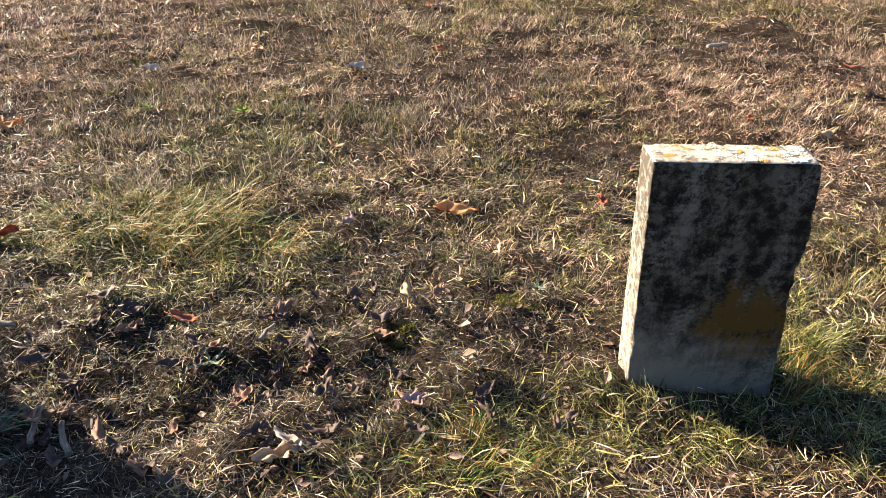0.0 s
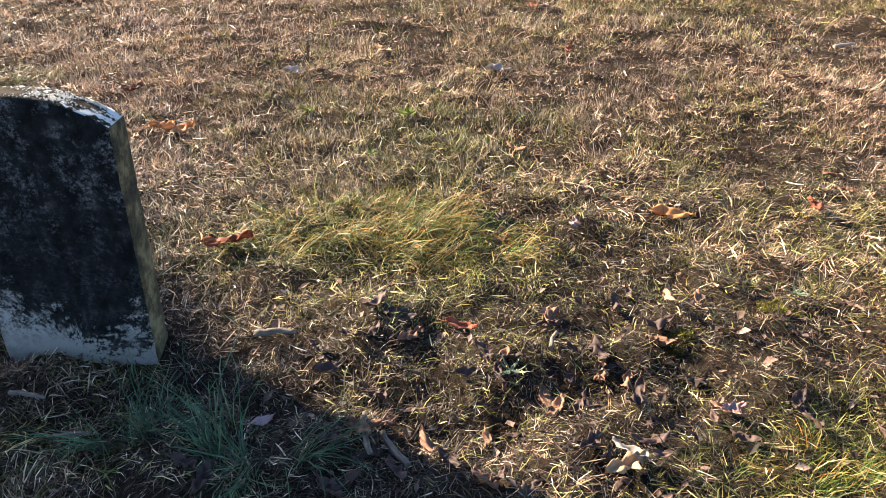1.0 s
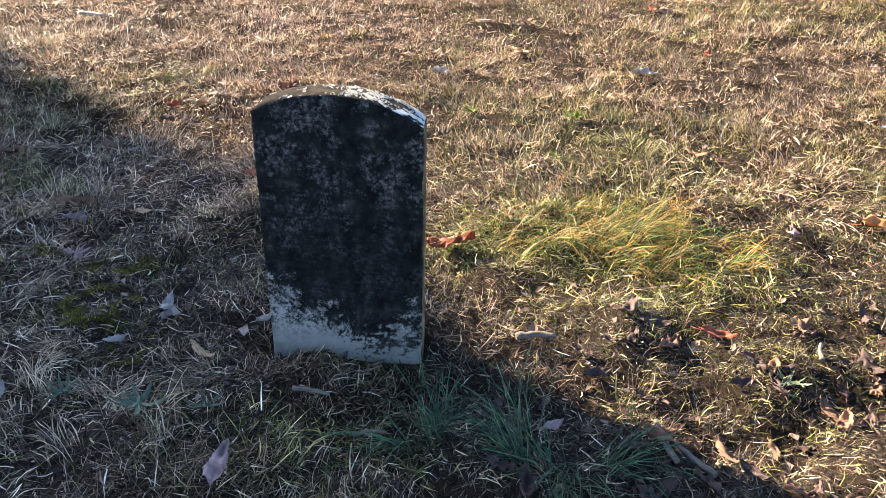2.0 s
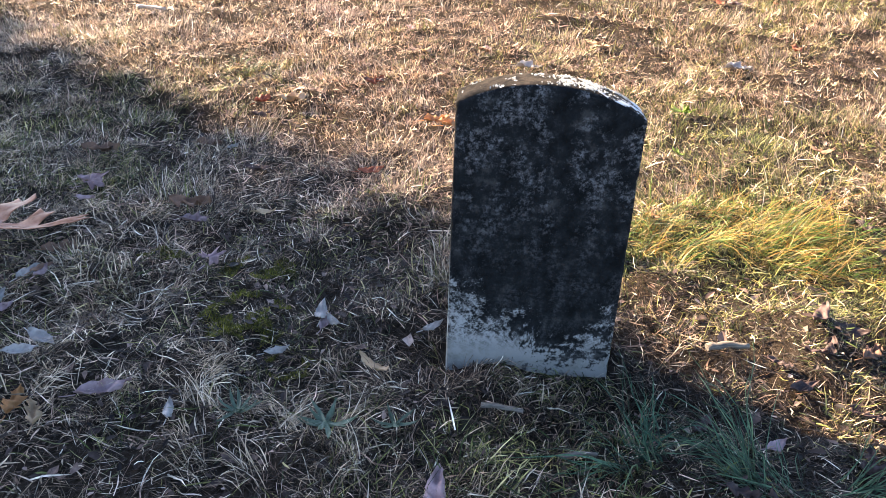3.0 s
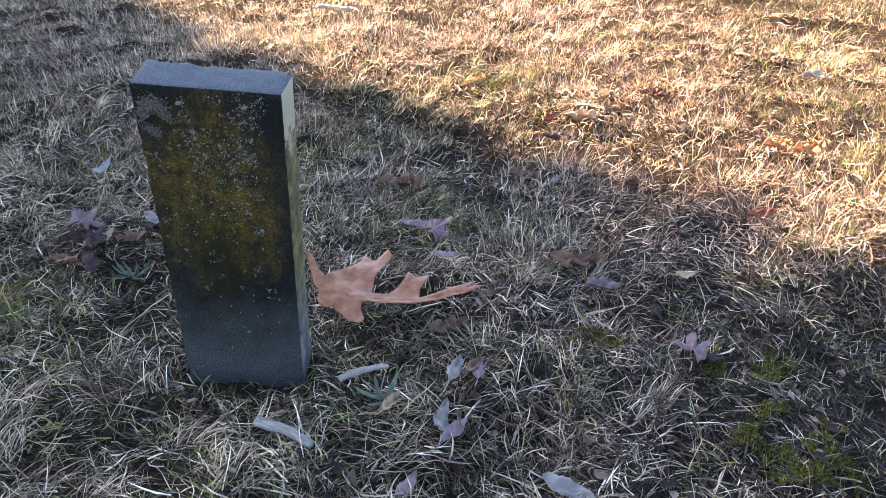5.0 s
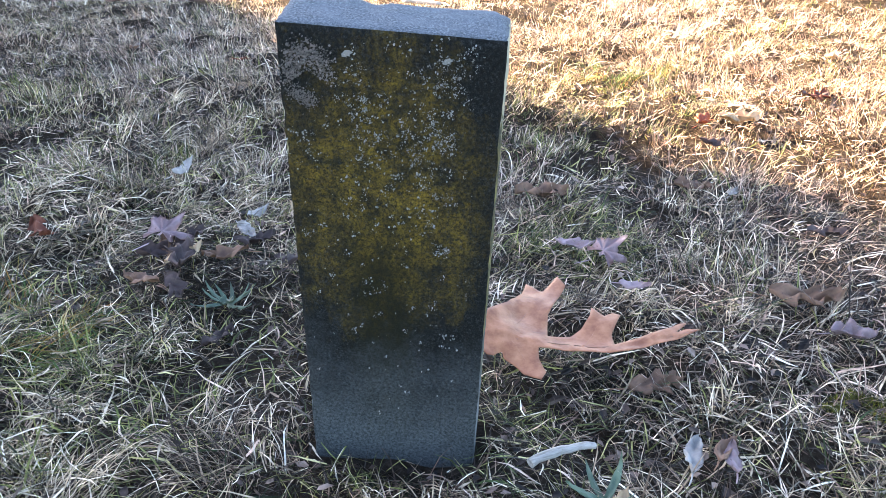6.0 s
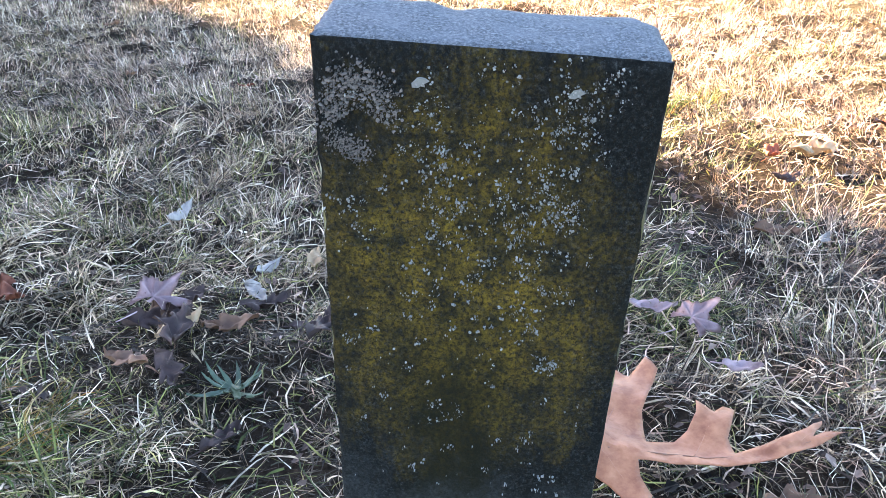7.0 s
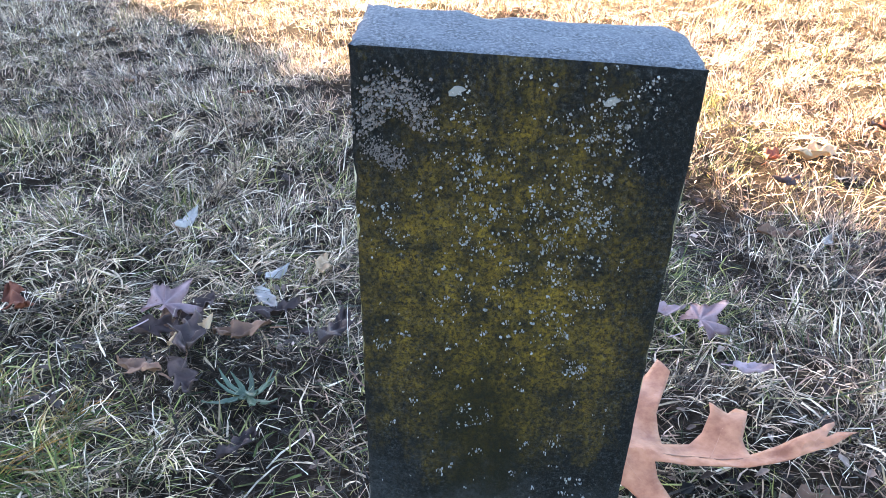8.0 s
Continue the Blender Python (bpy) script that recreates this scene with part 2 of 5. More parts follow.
def mossy_side():
    t = Tree("olive_stained_side")
    col = t.ramp(t.noise(22, 6, 0.7), [(0.38, (0.015, 0.014, 0.010)), (0.5, (0.05, 0.042, 0.02)), (0.64, (0.17, 0.14, 0.075))])
    t.bump(t.noise(170, 5, 0.7), 0.5, 0.002)
    return t.finish(col, 0.88, 0.3)


def marble_side():
    t = Tree("grimy_marble_side")
    x, y, z = t.xyz()
    pale = t.ramp(t.noise(40, 6, 0.75), [(0.38, (0.13, 0.12, 0.10)), (0.58, (0.34, 0.32, 0.28))])
    dark = t.ramp(t.noise(30, 7, 0.78), [(0.40, (0.008, 0.007, 0.006)), (0.54, (0.028, 0.021, 0.013)), (0.66, (0.085, 0.065, 0.042))])
    up = band(t, t.math("ADD", z, t.math("MULTIPLY", t.math("SUBTRACT", t.noise(20, 6, 0.8), 0.5), 0.5)), 0.15, 0.27)
    t.bump(t.noise(170, 5, 0.7), 0.6, 0.002)
    return t.finish(t.mix_rgb(up, pale, dark), 0.88, 0.15)


def brown_stone_face():
    t = Tree("dark_weathered_stone")
    x, y, z = t.xyz()
    dark = t.ramp(t.noise(28, 6, 0.72), [(0.44, (0.006, 0.0058, 0.005)), (0.51, (0.021, 0.0185, 0.014)), (0.60, (0.060, 0.052, 0.038))])
    grey = t.math("MULTIPLY", t.ramp(t.noise(13, 6, 0.7), [(0.50, 0.0), (0.60, 1.0)]), t.ramp(t.noise(120, 4, 0.75), [(0.44, 0.0), (0.55, 0.9)]))
    col = t.mix_rgb(grey, dark, (0.088, 0.080, 0.066))
    # ochre stain low on the right
    dx = t.math("DIVIDE", t.math("SUBTRACT", x, 0.060), 0.080)
    dz = t.math("DIVIDE", t.math("SUBTRACT", z, 0.150), 0.110)
    d = t.math("ADD", t.math("MULTIPLY", dx, dx), t.math("MULTIPLY", dz, dz))
    d = t.math("ADD", d, t.math("MULTIPLY", t.noise(11, 9, 0.80), 9.0))
    col = t.mix_rgb(t.math("SUBTRACT", 1.0, band(t, d, 4.8, 5.5)), col, (0.050, 0.029, 0.008))
    # paler foot
    low = t.math("ADD", z, t.math("MULTIPLY", t.math("ADD", x, t.noise(18, 8, 0.8)), 0.40))
    col = t.mix_rgb(t.math("MULTIPLY", t.math("SUBTRACT", 1.0, band(t, low, 0.20, 0.34)), 0.75), col, (0.12, 0.112, 0.096))
    # rain washed streak under the top edge
    sx = t.math("ABSOLUTE", t.math("ADD", x, 0.085))
    streak = t.math("SUBTRACT", 1.0, band(t, t.math("ADD", sx, t.math("MULTIPLY", t.noise(48, 7, 0.82), 0.22)), 0.100, 0.128))
    streak = t.math("MULTIPLY", streak, band(t, z, 0.22, 0.40))
    col = t.mix_rgb(streak, col, (0.10, 0.093, 0.077))
    t.bump(t.noise(170, 5, 0.7), 0.6, 0.002)
    return t.finish(col, 0.88, 0.06)


def lichen_top():
    t = Tree("white_and_orange_lichen_top")
    base = t.ramp(t.noise(50, 5, 0.7), [(0.40, (0.05, 0.04, 0.032)), (0.62, (0.18, 0.155, 0.125))])
    white = t.ramp(t.noise(30, 6, 0.75), [(0.44, 0.0), (0.50, 1.0)])
    col = t.mix_rgb(white, base, (0.27, 0.25, 0.21))
    sh = t.nt.nodes.new("ShaderNodeMapping")
    sh.inputs["Location"].default_value = (3.1, 1.7, 0.4)
    t.link(t.coords(), sh.inputs["Vector"])
    orange = t.ramp(t.noise(40, 5, 0.7, sh.outputs[0]), [(0.62, 0.0), (0.66, 1.0)])
    col = t.mix_rgb(orange, col, (0.30, 0.165, 0.04))
    t.bump(t.noise(200, 5, 0.7), 0.6, 0.002)
    return t.finish(col, 0.9, 0.3)


def pale_side():
    t = Tree("pale_limestone_side")
    col = t.ramp(t.noise(40, 6, 0.7), [(0.38, (0.09, 0.078, 0.064)), (0.58, (0.25, 0.23, 0.20))])
    x, y, z = t.xyz()
    grimy = t.math("ADD", t.noise(70, 6, 0.75), t.math("MULTIPLY", z, 0.35))
    col = t.mix_rgb(band(t, grimy, 0.56, 0.66), col, (0.050, 0.040, 0.030))
    t.bump(t.noise(150, 5, 0.7), 0.8, 0.003)
    return t.finish(col, 0.9, 0.3)


def slate_face():
    t = Tree("slate_with_olive_algae")
    x, y, z = t.xyz()
    grain = t.noise(330, 9, 0.88)
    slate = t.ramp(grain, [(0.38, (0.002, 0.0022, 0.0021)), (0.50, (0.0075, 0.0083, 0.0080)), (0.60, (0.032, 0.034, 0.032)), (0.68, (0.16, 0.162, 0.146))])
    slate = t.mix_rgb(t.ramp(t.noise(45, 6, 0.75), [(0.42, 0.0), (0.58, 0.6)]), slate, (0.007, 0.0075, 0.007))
    # algae over most of the face, in ragged vertical smears
    dx = t.math("DIVIDE", t.math("ADD", x, 0.004), 0.112)
    dz = t.math("DIVIDE", t.math("SUBTRACT", z, 0.325), 0.165)
    d = t.math("ADD", t.math("MULTIPLY", dx, dx), t.math("MULTIPLY", dz, dz))
    d = t.math("SUBTRACT", 1.0, band(t, t.math("ADD", d, t.math("MULTIPLY", t.noise(26, 8, 0.8, t.stretched(1.0, 1.0, 0.6)), 3.6)), 1.3, 2.9))
    grit = t.ramp(t.noise(280, 9, 0.88), [(0.44, 0.05), (0.55, 1.0)])
    algae = t.mix_rgb(t.ramp(t.noise(38, 6, 0.75), [(0.40, 0.0), (0.60, 1.0)]), (0.032, 0.025, 0.008), (0.200, 0.132, 0.018))
    col = t.mix_rgb(t.math("MULTIPLY", d, grit), slate, algae)
    # a damp dark run down the middle
    run = t.math("ADD", t.math("ABSOLUTE", t.math("ADD", x, 0.008)), t.math("MULTIPLY", t.noise(40, 6, 0.8), 0.06))
    run = t.math("MULTIPLY", t.math("SUBTRACT", 1.0, band(t, run, 0.044, 0.078)), t.math("SUBTRACT", 1.0, band(t, z, 0.24, 0.33)))
    col = t.mix_rgb(t.math("MULTIPLY", run, 0.75), col, (0.009, 0.009, 0.005))
    low = t.math("MULTIPLY", t.math("SUBTRACT", 1.0, band(t, t.math("ADD", z, t.math("MULTIPLY", t.noise(14, 7, 0.7), 0.28)), 0.14, 0.32)), 0.65)
    col = t.mix_rgb(low, col, t.ramp(t.noise(300, 9, 0.88), [(0.42, (0.020, 0.023, 0.0235)), (0.58, (0.115, 0.125, 0.126))]))
    t.bump(t.noise(350, 9, 0.88), 0.9, 0.0014)
    return t.finish(col, 0.85, 0.06)


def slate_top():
    t = Tree("bare_slate_sky_tint")
    # bare slate; the blue of the reflected sky is mixed into its colour
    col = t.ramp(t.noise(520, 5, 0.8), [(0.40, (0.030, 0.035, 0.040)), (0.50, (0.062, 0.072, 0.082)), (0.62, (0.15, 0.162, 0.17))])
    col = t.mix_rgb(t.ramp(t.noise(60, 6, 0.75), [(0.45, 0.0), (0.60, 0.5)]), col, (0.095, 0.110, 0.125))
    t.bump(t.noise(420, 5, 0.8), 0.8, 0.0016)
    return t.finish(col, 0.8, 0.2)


def slate_side():
    t = Tree("slate_side_with_cream_lichen")
    x, y, z = t.xyz()
    base = t.ramp(t.noise(40, 6, 0.7), [(0.40, (0.03, 0.03, 0.022)), (0.52, (0.09, 0.08, 0.03)), (0.66, (0.17, 0.15, 0.05))])
    low = t.math("SUBTRACT", 1.0, band(t, t.math("ADD", z, t.math("MULTIPLY", t.noise(20, 5), 0.12)), 0.16, 0.26))
    col = t.mix_rgb(low, base, t.ramp(t.noise(50, 5), [(0.40, (0.04, 0.046, 0.048)), (0.62, (0.12, 0.125, 0.12))]))
    cream = band(t, t.math("ADD", z, t.math("MULTIPLY", t.noise(55, 6, 0.75), 0.24)), 0.515, 0.535)
    col = t.mix_rgb(cream, col, (0.26, 0.25, 0.18))
    t.bump(t.noise(200, 5, 0.7), 0.8, 0.003)
    return t.finish(col, 0.85, 0.3)


def crust_lichen(name, a, b):
    t = Tree(name)
    rnd = t.nt.nodes.new("ShaderNodeNewGeometry").outputs["Random Per Island"]
    col = t.mix_rgb(rnd, a, b)
    col = t.mix_rgb(t.ramp(t.noise(700, 3), [(0.5, 0.0), (0.65, 0.5)]), col, (0.10, 0.10, 0.09))
    t.bump(t.noise(900, 3), 0.5, 0.0006)
    return t.finish(col, 0.9, 0.2)


LICHEN_PALE = crust_lichen("pale_crust_lichen", (0.10, 0.102, 0.093), (0.26, 0.258, 0.235))
LICHEN_MAUVE = crust_lichen("mauve_grey_lichen", (0.06, 0.053, 0.047), (0.145, 0.126, 0.112))


SOIL = soil_material()


# ---------------------------------------------------------------- mesh tools
def part(name, bm, material, parent=None, label=""):
    """Links a bmesh as one mesh object, under a thing or a part."""
    me = bpy.data.meshes.new(name)
    bm.normal_update()
    bm.to_mesh(me)
    bm.free()
    for m in material if isinstance(material, (list, tuple)) else [material]:
        me.materials.append(m)
    ob = new(name, me)
    ob.parent = parent
    if label:
        tagged(ob, label)
    return ob


def smooth(ob):
    ob.data.polygons.foreach_set("use_smooth", [True] * len(ob.data.polygons))
    return ob


_G = [(0.014, 1.9, 0.3), (0.008, 4.3, 1.7), (0.005, 9.1, 4.1)]


def ground_z(x, y):
    """Height of the turf, for numbers or arrays: low swells that fade far out."""
    z = 0.0
    for a, f, p in _G:
        z = z + a * (np.sin(f * x + p + 0.7 * np.sin(f * 0.8 * y + p)) * np.cos(f * 0.9 * y - 0.6 * p + 0.5 * np.sin(f * 0.6 * x)))
    humps = 0.036 * value_noise(x, y, 7.5, 7) ** 2 + 0.024 * value_noise(x, y, 19, 8) ** 1.5
    # rougher, hollowed ground between the square stone and the arched one
    xa, ya = np.asarray(x), np.asarray(y)
    rough = np.exp(-((xa + 0.3) / 0.75) ** 2 - ((ya - 1.2) / 0.32) ** 2)
    hollows = rough * (0.075 * value_noise(x, y, 9.0, 17) ** 1.5 + 0.034 * value_noise(x, y, 24, 18) - 0.042)
    dips = 0.0
    for cx, cy, rx, ry, a in ((-0.54, 1.14, 0.30, 0.14, 0.050), (-1.12, 1.22, 0.26, 0.13, 0.042), (0.46, 1.10, 0.22, 0.11, 0.026), (0.72, 1.10, 0.14, 0.10, 0.012), (-0.19, 1.36, 0.14, 0.10, 0.018), (-3.0, 1.84, 0.10, 0.08, 0.020)):
        dips = dips + a * np.exp(-((xa - cx) / rx) ** 2 - ((ya - cy) / ry) ** 2)
    return z * 0.7 + humps + hollows - dips - 0.031


def value_noise(x, y, scale, seed):
    """Smooth 2D noise from 0 to 1 on arrays."""
    r = np.random.RandomState(seed)
    tab = r.rand(64, 64)
    u, v = np.asarray(x) * scale + 1000.0, np.asarray(y) * scale + 1000.0
    i, j = np.floor(u).astype(int), np.floor(v).astype(int)
    fu, fv = u - i, v - j
    fu, fv = fu * fu * (3 - 2 * fu), fv * fv * (3 - 2 * fv)
    g = lambda a, b: tab[a % 64, b % 64]
    return (g(i, j) * (1 - fu) + g(i + 1, j) * fu) * (1 - fv) + (g(i, j + 1) * (1 - fu) + g(i + 1, j + 1) * fu) * fv


# ---------------------------------------------------------------- ground
def axis(lo, hi, step, far):
    mid = list(np.arange(lo, hi + step / 2, step))
    out, d = [], step
    while d < far:
        d *= 1.5
        out.append(d)
    return np.array([lo - d for d in reversed(out)] + mid + [mid[-1] + d for d in out])


gx, gy = axis(-6.2, 4.2, 0.044, 3000), axis(-3.0, 6.0, 0.044, 3000)
X, Y = np.meshgrid(gx, gy)
fade = np.exp(-(np.maximum(0, np.abs(X + 1) - 5) ** 2 + np.maximum(0, np.abs(Y - 1.5) - 4.5) ** 2) / 2)
Z = ground_z(X, Y) * fade + (value_noise(X, Y, 14, 3) - 0.5) * 0.012 * fade
nx_, ny_ = len(gx), len(gy)
idx = np.arange(nx_ * ny_).reshape(ny_, nx_)
quads = np.stack([idx[:-1, :-1], idx[:-1, 1:], idx[1:, 1:], idx[1:, :-1]], -1).reshape(-1, 4)
gme = bpy.data.meshes.new("ground")
gme.from_pydata(np.stack([X, Y, Z], -1).reshape(-1, 3).tolist(), [], quads.tolist())
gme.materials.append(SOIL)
ground = tagged(smooth(new("ground", gme)), "soil and brown thatch under the burial ground turf, near-black with gap shade", "ground", kind="structure")


# ---------------------------------------------------------------- gravestones
def slab(name, base, yaw, width, depth, left, right, top, back_top, materials, seed, chip=0.004):
    """An upright slab. left, right: x of the face's edges by height share; top: height by width share; back_top: rise of the top towards the back."""
    nu, nv, nd, foot = 44, 66, 10, -0.10
    bm = bmesh.new()
    rows = {}

    def place(u, v, w):
        l, r = left(v), right(v)
        x = l + (r - l) * u
        zt = top(u) + back_top(u) * w
        z = foot + (zt - foot) * v
        return x, depth * w, z

    def vert(i, j, k):
        key = (i, j, k)
        if key not in rows:
            rows[key] = bm.verts.new(place(i / nu, j / nv, k / nd))
        return rows[key]

    faces = []
    for i in range(nu):
        for j in range(nv):
            faces.append(((i, j, 0), (i + 1, j, 0), (i + 1, j + 1, 0), (i, j + 1, 0), 0))
            faces.append(((i + 1, j, nd), (i, j, nd), (i, j + 1, nd), (i + 1, j + 1, nd), 0))
        for k in range(nd):
            faces.append(((i, nv, k), (i + 1, nv, k), (i + 1, nv, k + 1), (i, nv, k + 1), 1))
            faces.append(((i + 1, 0, k), (i, 0, k), (i, 0, k + 1), (i + 1, 0, k + 1), 0))
    for j in range(nv):
        for k in range(nd):
            faces.append(((0, j, k + 1), (0, j, k), (0, j + 1, k), (0, j + 1, k + 1), 2))
            faces.append(((nu, j, k), (nu, j, k + 1), (nu, j + 1, k + 1), (nu, j + 1, k), 3))
    for a, b, c, d, m in faces:
        bm.faces.new((vert(*a), vert(*b), vert(*c), vert(*d))).material_index = m
    bm.normal_update()
    # wear: edges lose a little stone, faces are slightly uneven
    off = Vector((seed * 7.3, seed * 3.1, 0))
    for (i, j, k), v in rows.items():
        edges = (i in (0, nu)) + (j == nv) + (k in (0, nd))
        near = (i in (1, nu - 1)) + (j == nv - 1) + (k in (1, nd - 1))
        n = noise.noise((v.co + off) * 42)
        f = noise.noise((v.co + off) * 130)
        amount = 0.0009 * n + 0.0005 * f
        if edges >= 2:
            amount -= 0.0018 + chip * max(0.0, n * 1.2 + 0.7 * f - 0.08) + 0.0012 * max(0.0, f)
        elif edges == 1 and near >= 1:
            amount -= 0.0004 + 0.35 * chip * max(0.0, n * 1.2 - 0.15)
        v.co += v.normal * amount
    for f in bm.faces:
        f.smooth = True
    ob = part(name, bm, materials)
    ob.matrix_world = pose(*base, 0, 0, yaw)
    return ob


def lerp_table(points):
    xs, ys = zip(*points)
    return lambda s: float(np.interp(s, xs, ys))


# stone with the square top, leaning a little to its left, a chip out of its right edge
share = lambda z: (z + 0.10) / 0.572
square_stone = slab(
    "gravestone", (0.574, 1.200, 0.0), 0.0, 0.285, 0.084,
    lerp_table([(0, -0.134), (1, -0.162)]),
    lerp_table([(0, 0.163), (share(0.245), 0.137), (share(0.262), 0.136), (share(0.325), 0.142), (1, 0.126)]),
    lambda u: 0.474 - 0.001 * u, lambda u: 0.0, [brown_stone_face(), lichen_top(), pale_side(), pale_side()], 1, 0.006)
tagged(square_stone, "square-topped upright gravestone, dark weathered face, orange and white lichen on top", "gravestone", "row of gravestones")

# marble stone with the low arched top and a black crust
arch = lambda u: 0.543 - 0.042 * abs(2 * (u - 0.5) + 0.04) ** 2.2 - 0.012 * u
arched_stone = slab(
    "gravestone", (-1.271, 1.306, 0.0), -1.0, 0.308, 0.072,
    lerp_table([(0, -0.158), (1, -0.152)]), lerp_table([(0, 0.153), (1, 0.154)]),
    arch, lambda u: 0.0, [marble_black_crust(), crusted_top(), marble_side(), mossy_side()], 2, 0.005)
arched_stone.matrix_world = arched_stone.matrix_world @ pose(0, 0, 0, -1.5, 0, 0)
tagged(arched_stone, "arched white marble gravestone with black crust, its foot still white", "gravestone", "row of gravestones")

# slate with the broken back edge, leaning towards the walker
notch = lerp_table([(0, 0.009), (0.30, 0.009), (0.38, 0.005), (0.46, 0.0075), (0.6, 0.006), (0.75, 0.0065), (0.90, 0.008), (0.97, 0.005), (1, 0.001)])
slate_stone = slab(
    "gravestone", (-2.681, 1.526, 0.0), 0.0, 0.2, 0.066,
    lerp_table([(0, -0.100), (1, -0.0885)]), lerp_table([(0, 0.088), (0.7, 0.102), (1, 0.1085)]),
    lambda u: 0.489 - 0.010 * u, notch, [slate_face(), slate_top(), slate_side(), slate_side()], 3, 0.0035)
slate_stone.matrix_world = slate_stone.matrix_world @ pose(0, 0, 0, 2.6, 0, 0)
tagged(slate_stone, "narrow slate gravestone with olive algae and grey lichen, broken back edge", "gravestone", "row of gravestones")


def crust_bits(bits, seed):
    """Thin crusts of lichen on a face at y = 0; bits of x, z, radius."""
    rng = random.Random(seed)
    bm = bmesh.new()
    for x, z, r in bits:
        n = 5 if r < 0.0008 else 7 if r < 0.003 else 11
        ph, st = rng.random() * 6.3, rng.uniform(0.7, 1.3)
        ring, lip = [], []
        for i in range(n):
            a = i * math.tau / n + ph
            q = r * rng.uniform(0.4, 1.25)
            ring.append(bm.verts.new((x + q * math.cos(a) * st, 0.0012, z + q * math.sin(a))))
            lip.append(bm.verts.new((x + q * 0.8 * math.cos(a) * st, -0.0009 - rng.random() * 0.0004, z + q * 0.8 * math.sin(a))))
        for i in range(n):
            bm.faces.new((ring[i], ring[(i + 1) % n], lip[(i + 1) % n], lip[i]))
        bm.faces.new(lip)
    return bm


def top_crust(name, stone, height, x0, x1, depth, n, clumps, size, mat, seed, label):
    """Clumps of crust lichen lying on a stone's top; height by x."""
    rng = random.Random(seed)
    bits = []
    for _ in range(clumps):
        cx, cy, sp = rng.uniform(x0, x1), rng.uniform(0.008, depth - 0.008), rng.uniform(0.4, 1.2)
        bits += [(cx + rng.gauss(0, 0.007) * sp, cy + rng.gauss(0, 0.005) * sp, size * rng.uniform(0.4, 1.2)) for _ in range(n)]
    bits = [b for b in bits if x0 - 0.01 < b[0] < x1 + 0.01 and 0.004 < b[1] < depth - 0.004]
    bm = crust_bits(bits, seed)
    for v in bm.verts:
        x, y, z = v.co
        v.co = (x, z, height(x) - y)
    bmesh.ops.reverse_faces(bm, faces=bm.faces)
    return tagged(part(name, bm, mat, stone, label), kind="stuff")


ORANGE_LICHEN = crust_lichen("orange_lichen", (0.28, 0.14, 0.025), (0.42, 0.24, 0.05))
WHITE_LICHEN = crust_lichen("white_lichen", (0.30, 0.295, 0.27), (0.48, 0.47, 0.43))
flat_top = lambda x: 0.4735
bow = lambda x: arch((x + 0.152) / 0.306) + 0.0002
top_crust("orange_lichen", square_stone, flat_top, -0.13, 0.11, 0.084, 26, 13, 0.0018, ORANGE_LICHEN, 21, "orange crust lichen")
top_crust("white_lichen", square_stone, flat_top, -0.05, 0.11, 0.084, 40, 30, 0.0021, WHITE_LICHEN, 22, "white crust lichen")
top_crust("white_lichen", arched_stone, bow, 0.02, 0.125, 0.072, 26, 20, 0.0019, WHITE_LICHEN, 23, "white crust lichen")
top_crust("white_lichen", arched_stone, bow, -0.13, 0.02, 0.072, 12, 7, 0.0016, WHITE_LICHEN, 24, "white crust lichen")

rng = random.Random(11)
# round mauve rosette near the top corner: an open ring and a smaller one below it
bits = []
for i in range(1500):
    a = rng.uniform(-0.55, 3.7)
    q = rng.gauss(0.0150, 0.0052)
    bits.append((-0.063 + q * math.cos(a), 0.448 + 1.1 * q * math.sin(a), 0.0002 + 0.0013 * rng.random() ** 4))
for i in range(520):
    a, q = rng.uniform(0, 6.3), abs(rng.gauss(0.0045, 0.0028))
    bits.append((-0.074 + q * math.cos(a) * 1.1 + (0.009 if i % 2 else 0.0), 0.428 - (0.006 if i % 2 else 0.0) + q * math.sin(a), 0.0003 + 0.0006 * rng.random() ** 2))
tagged(part("lichen_rosette", crust_bits(bits, 1), LICHEN_MAUVE, slate_stone, "round mauve-grey lichen rosette"))
for x, z, r in ((-0.0270, 0.4630, 0.0044), (0.0580, 0.4590, 0.0038)):
    part("lichen_disc", crust_bits([(x, z, r)] + [(x + rng.gauss(0, r), z + rng.gauss(0, r * 0.6), 0.0008) for _ in range(9)], 2), LICHEN_PALE, slate_stone)
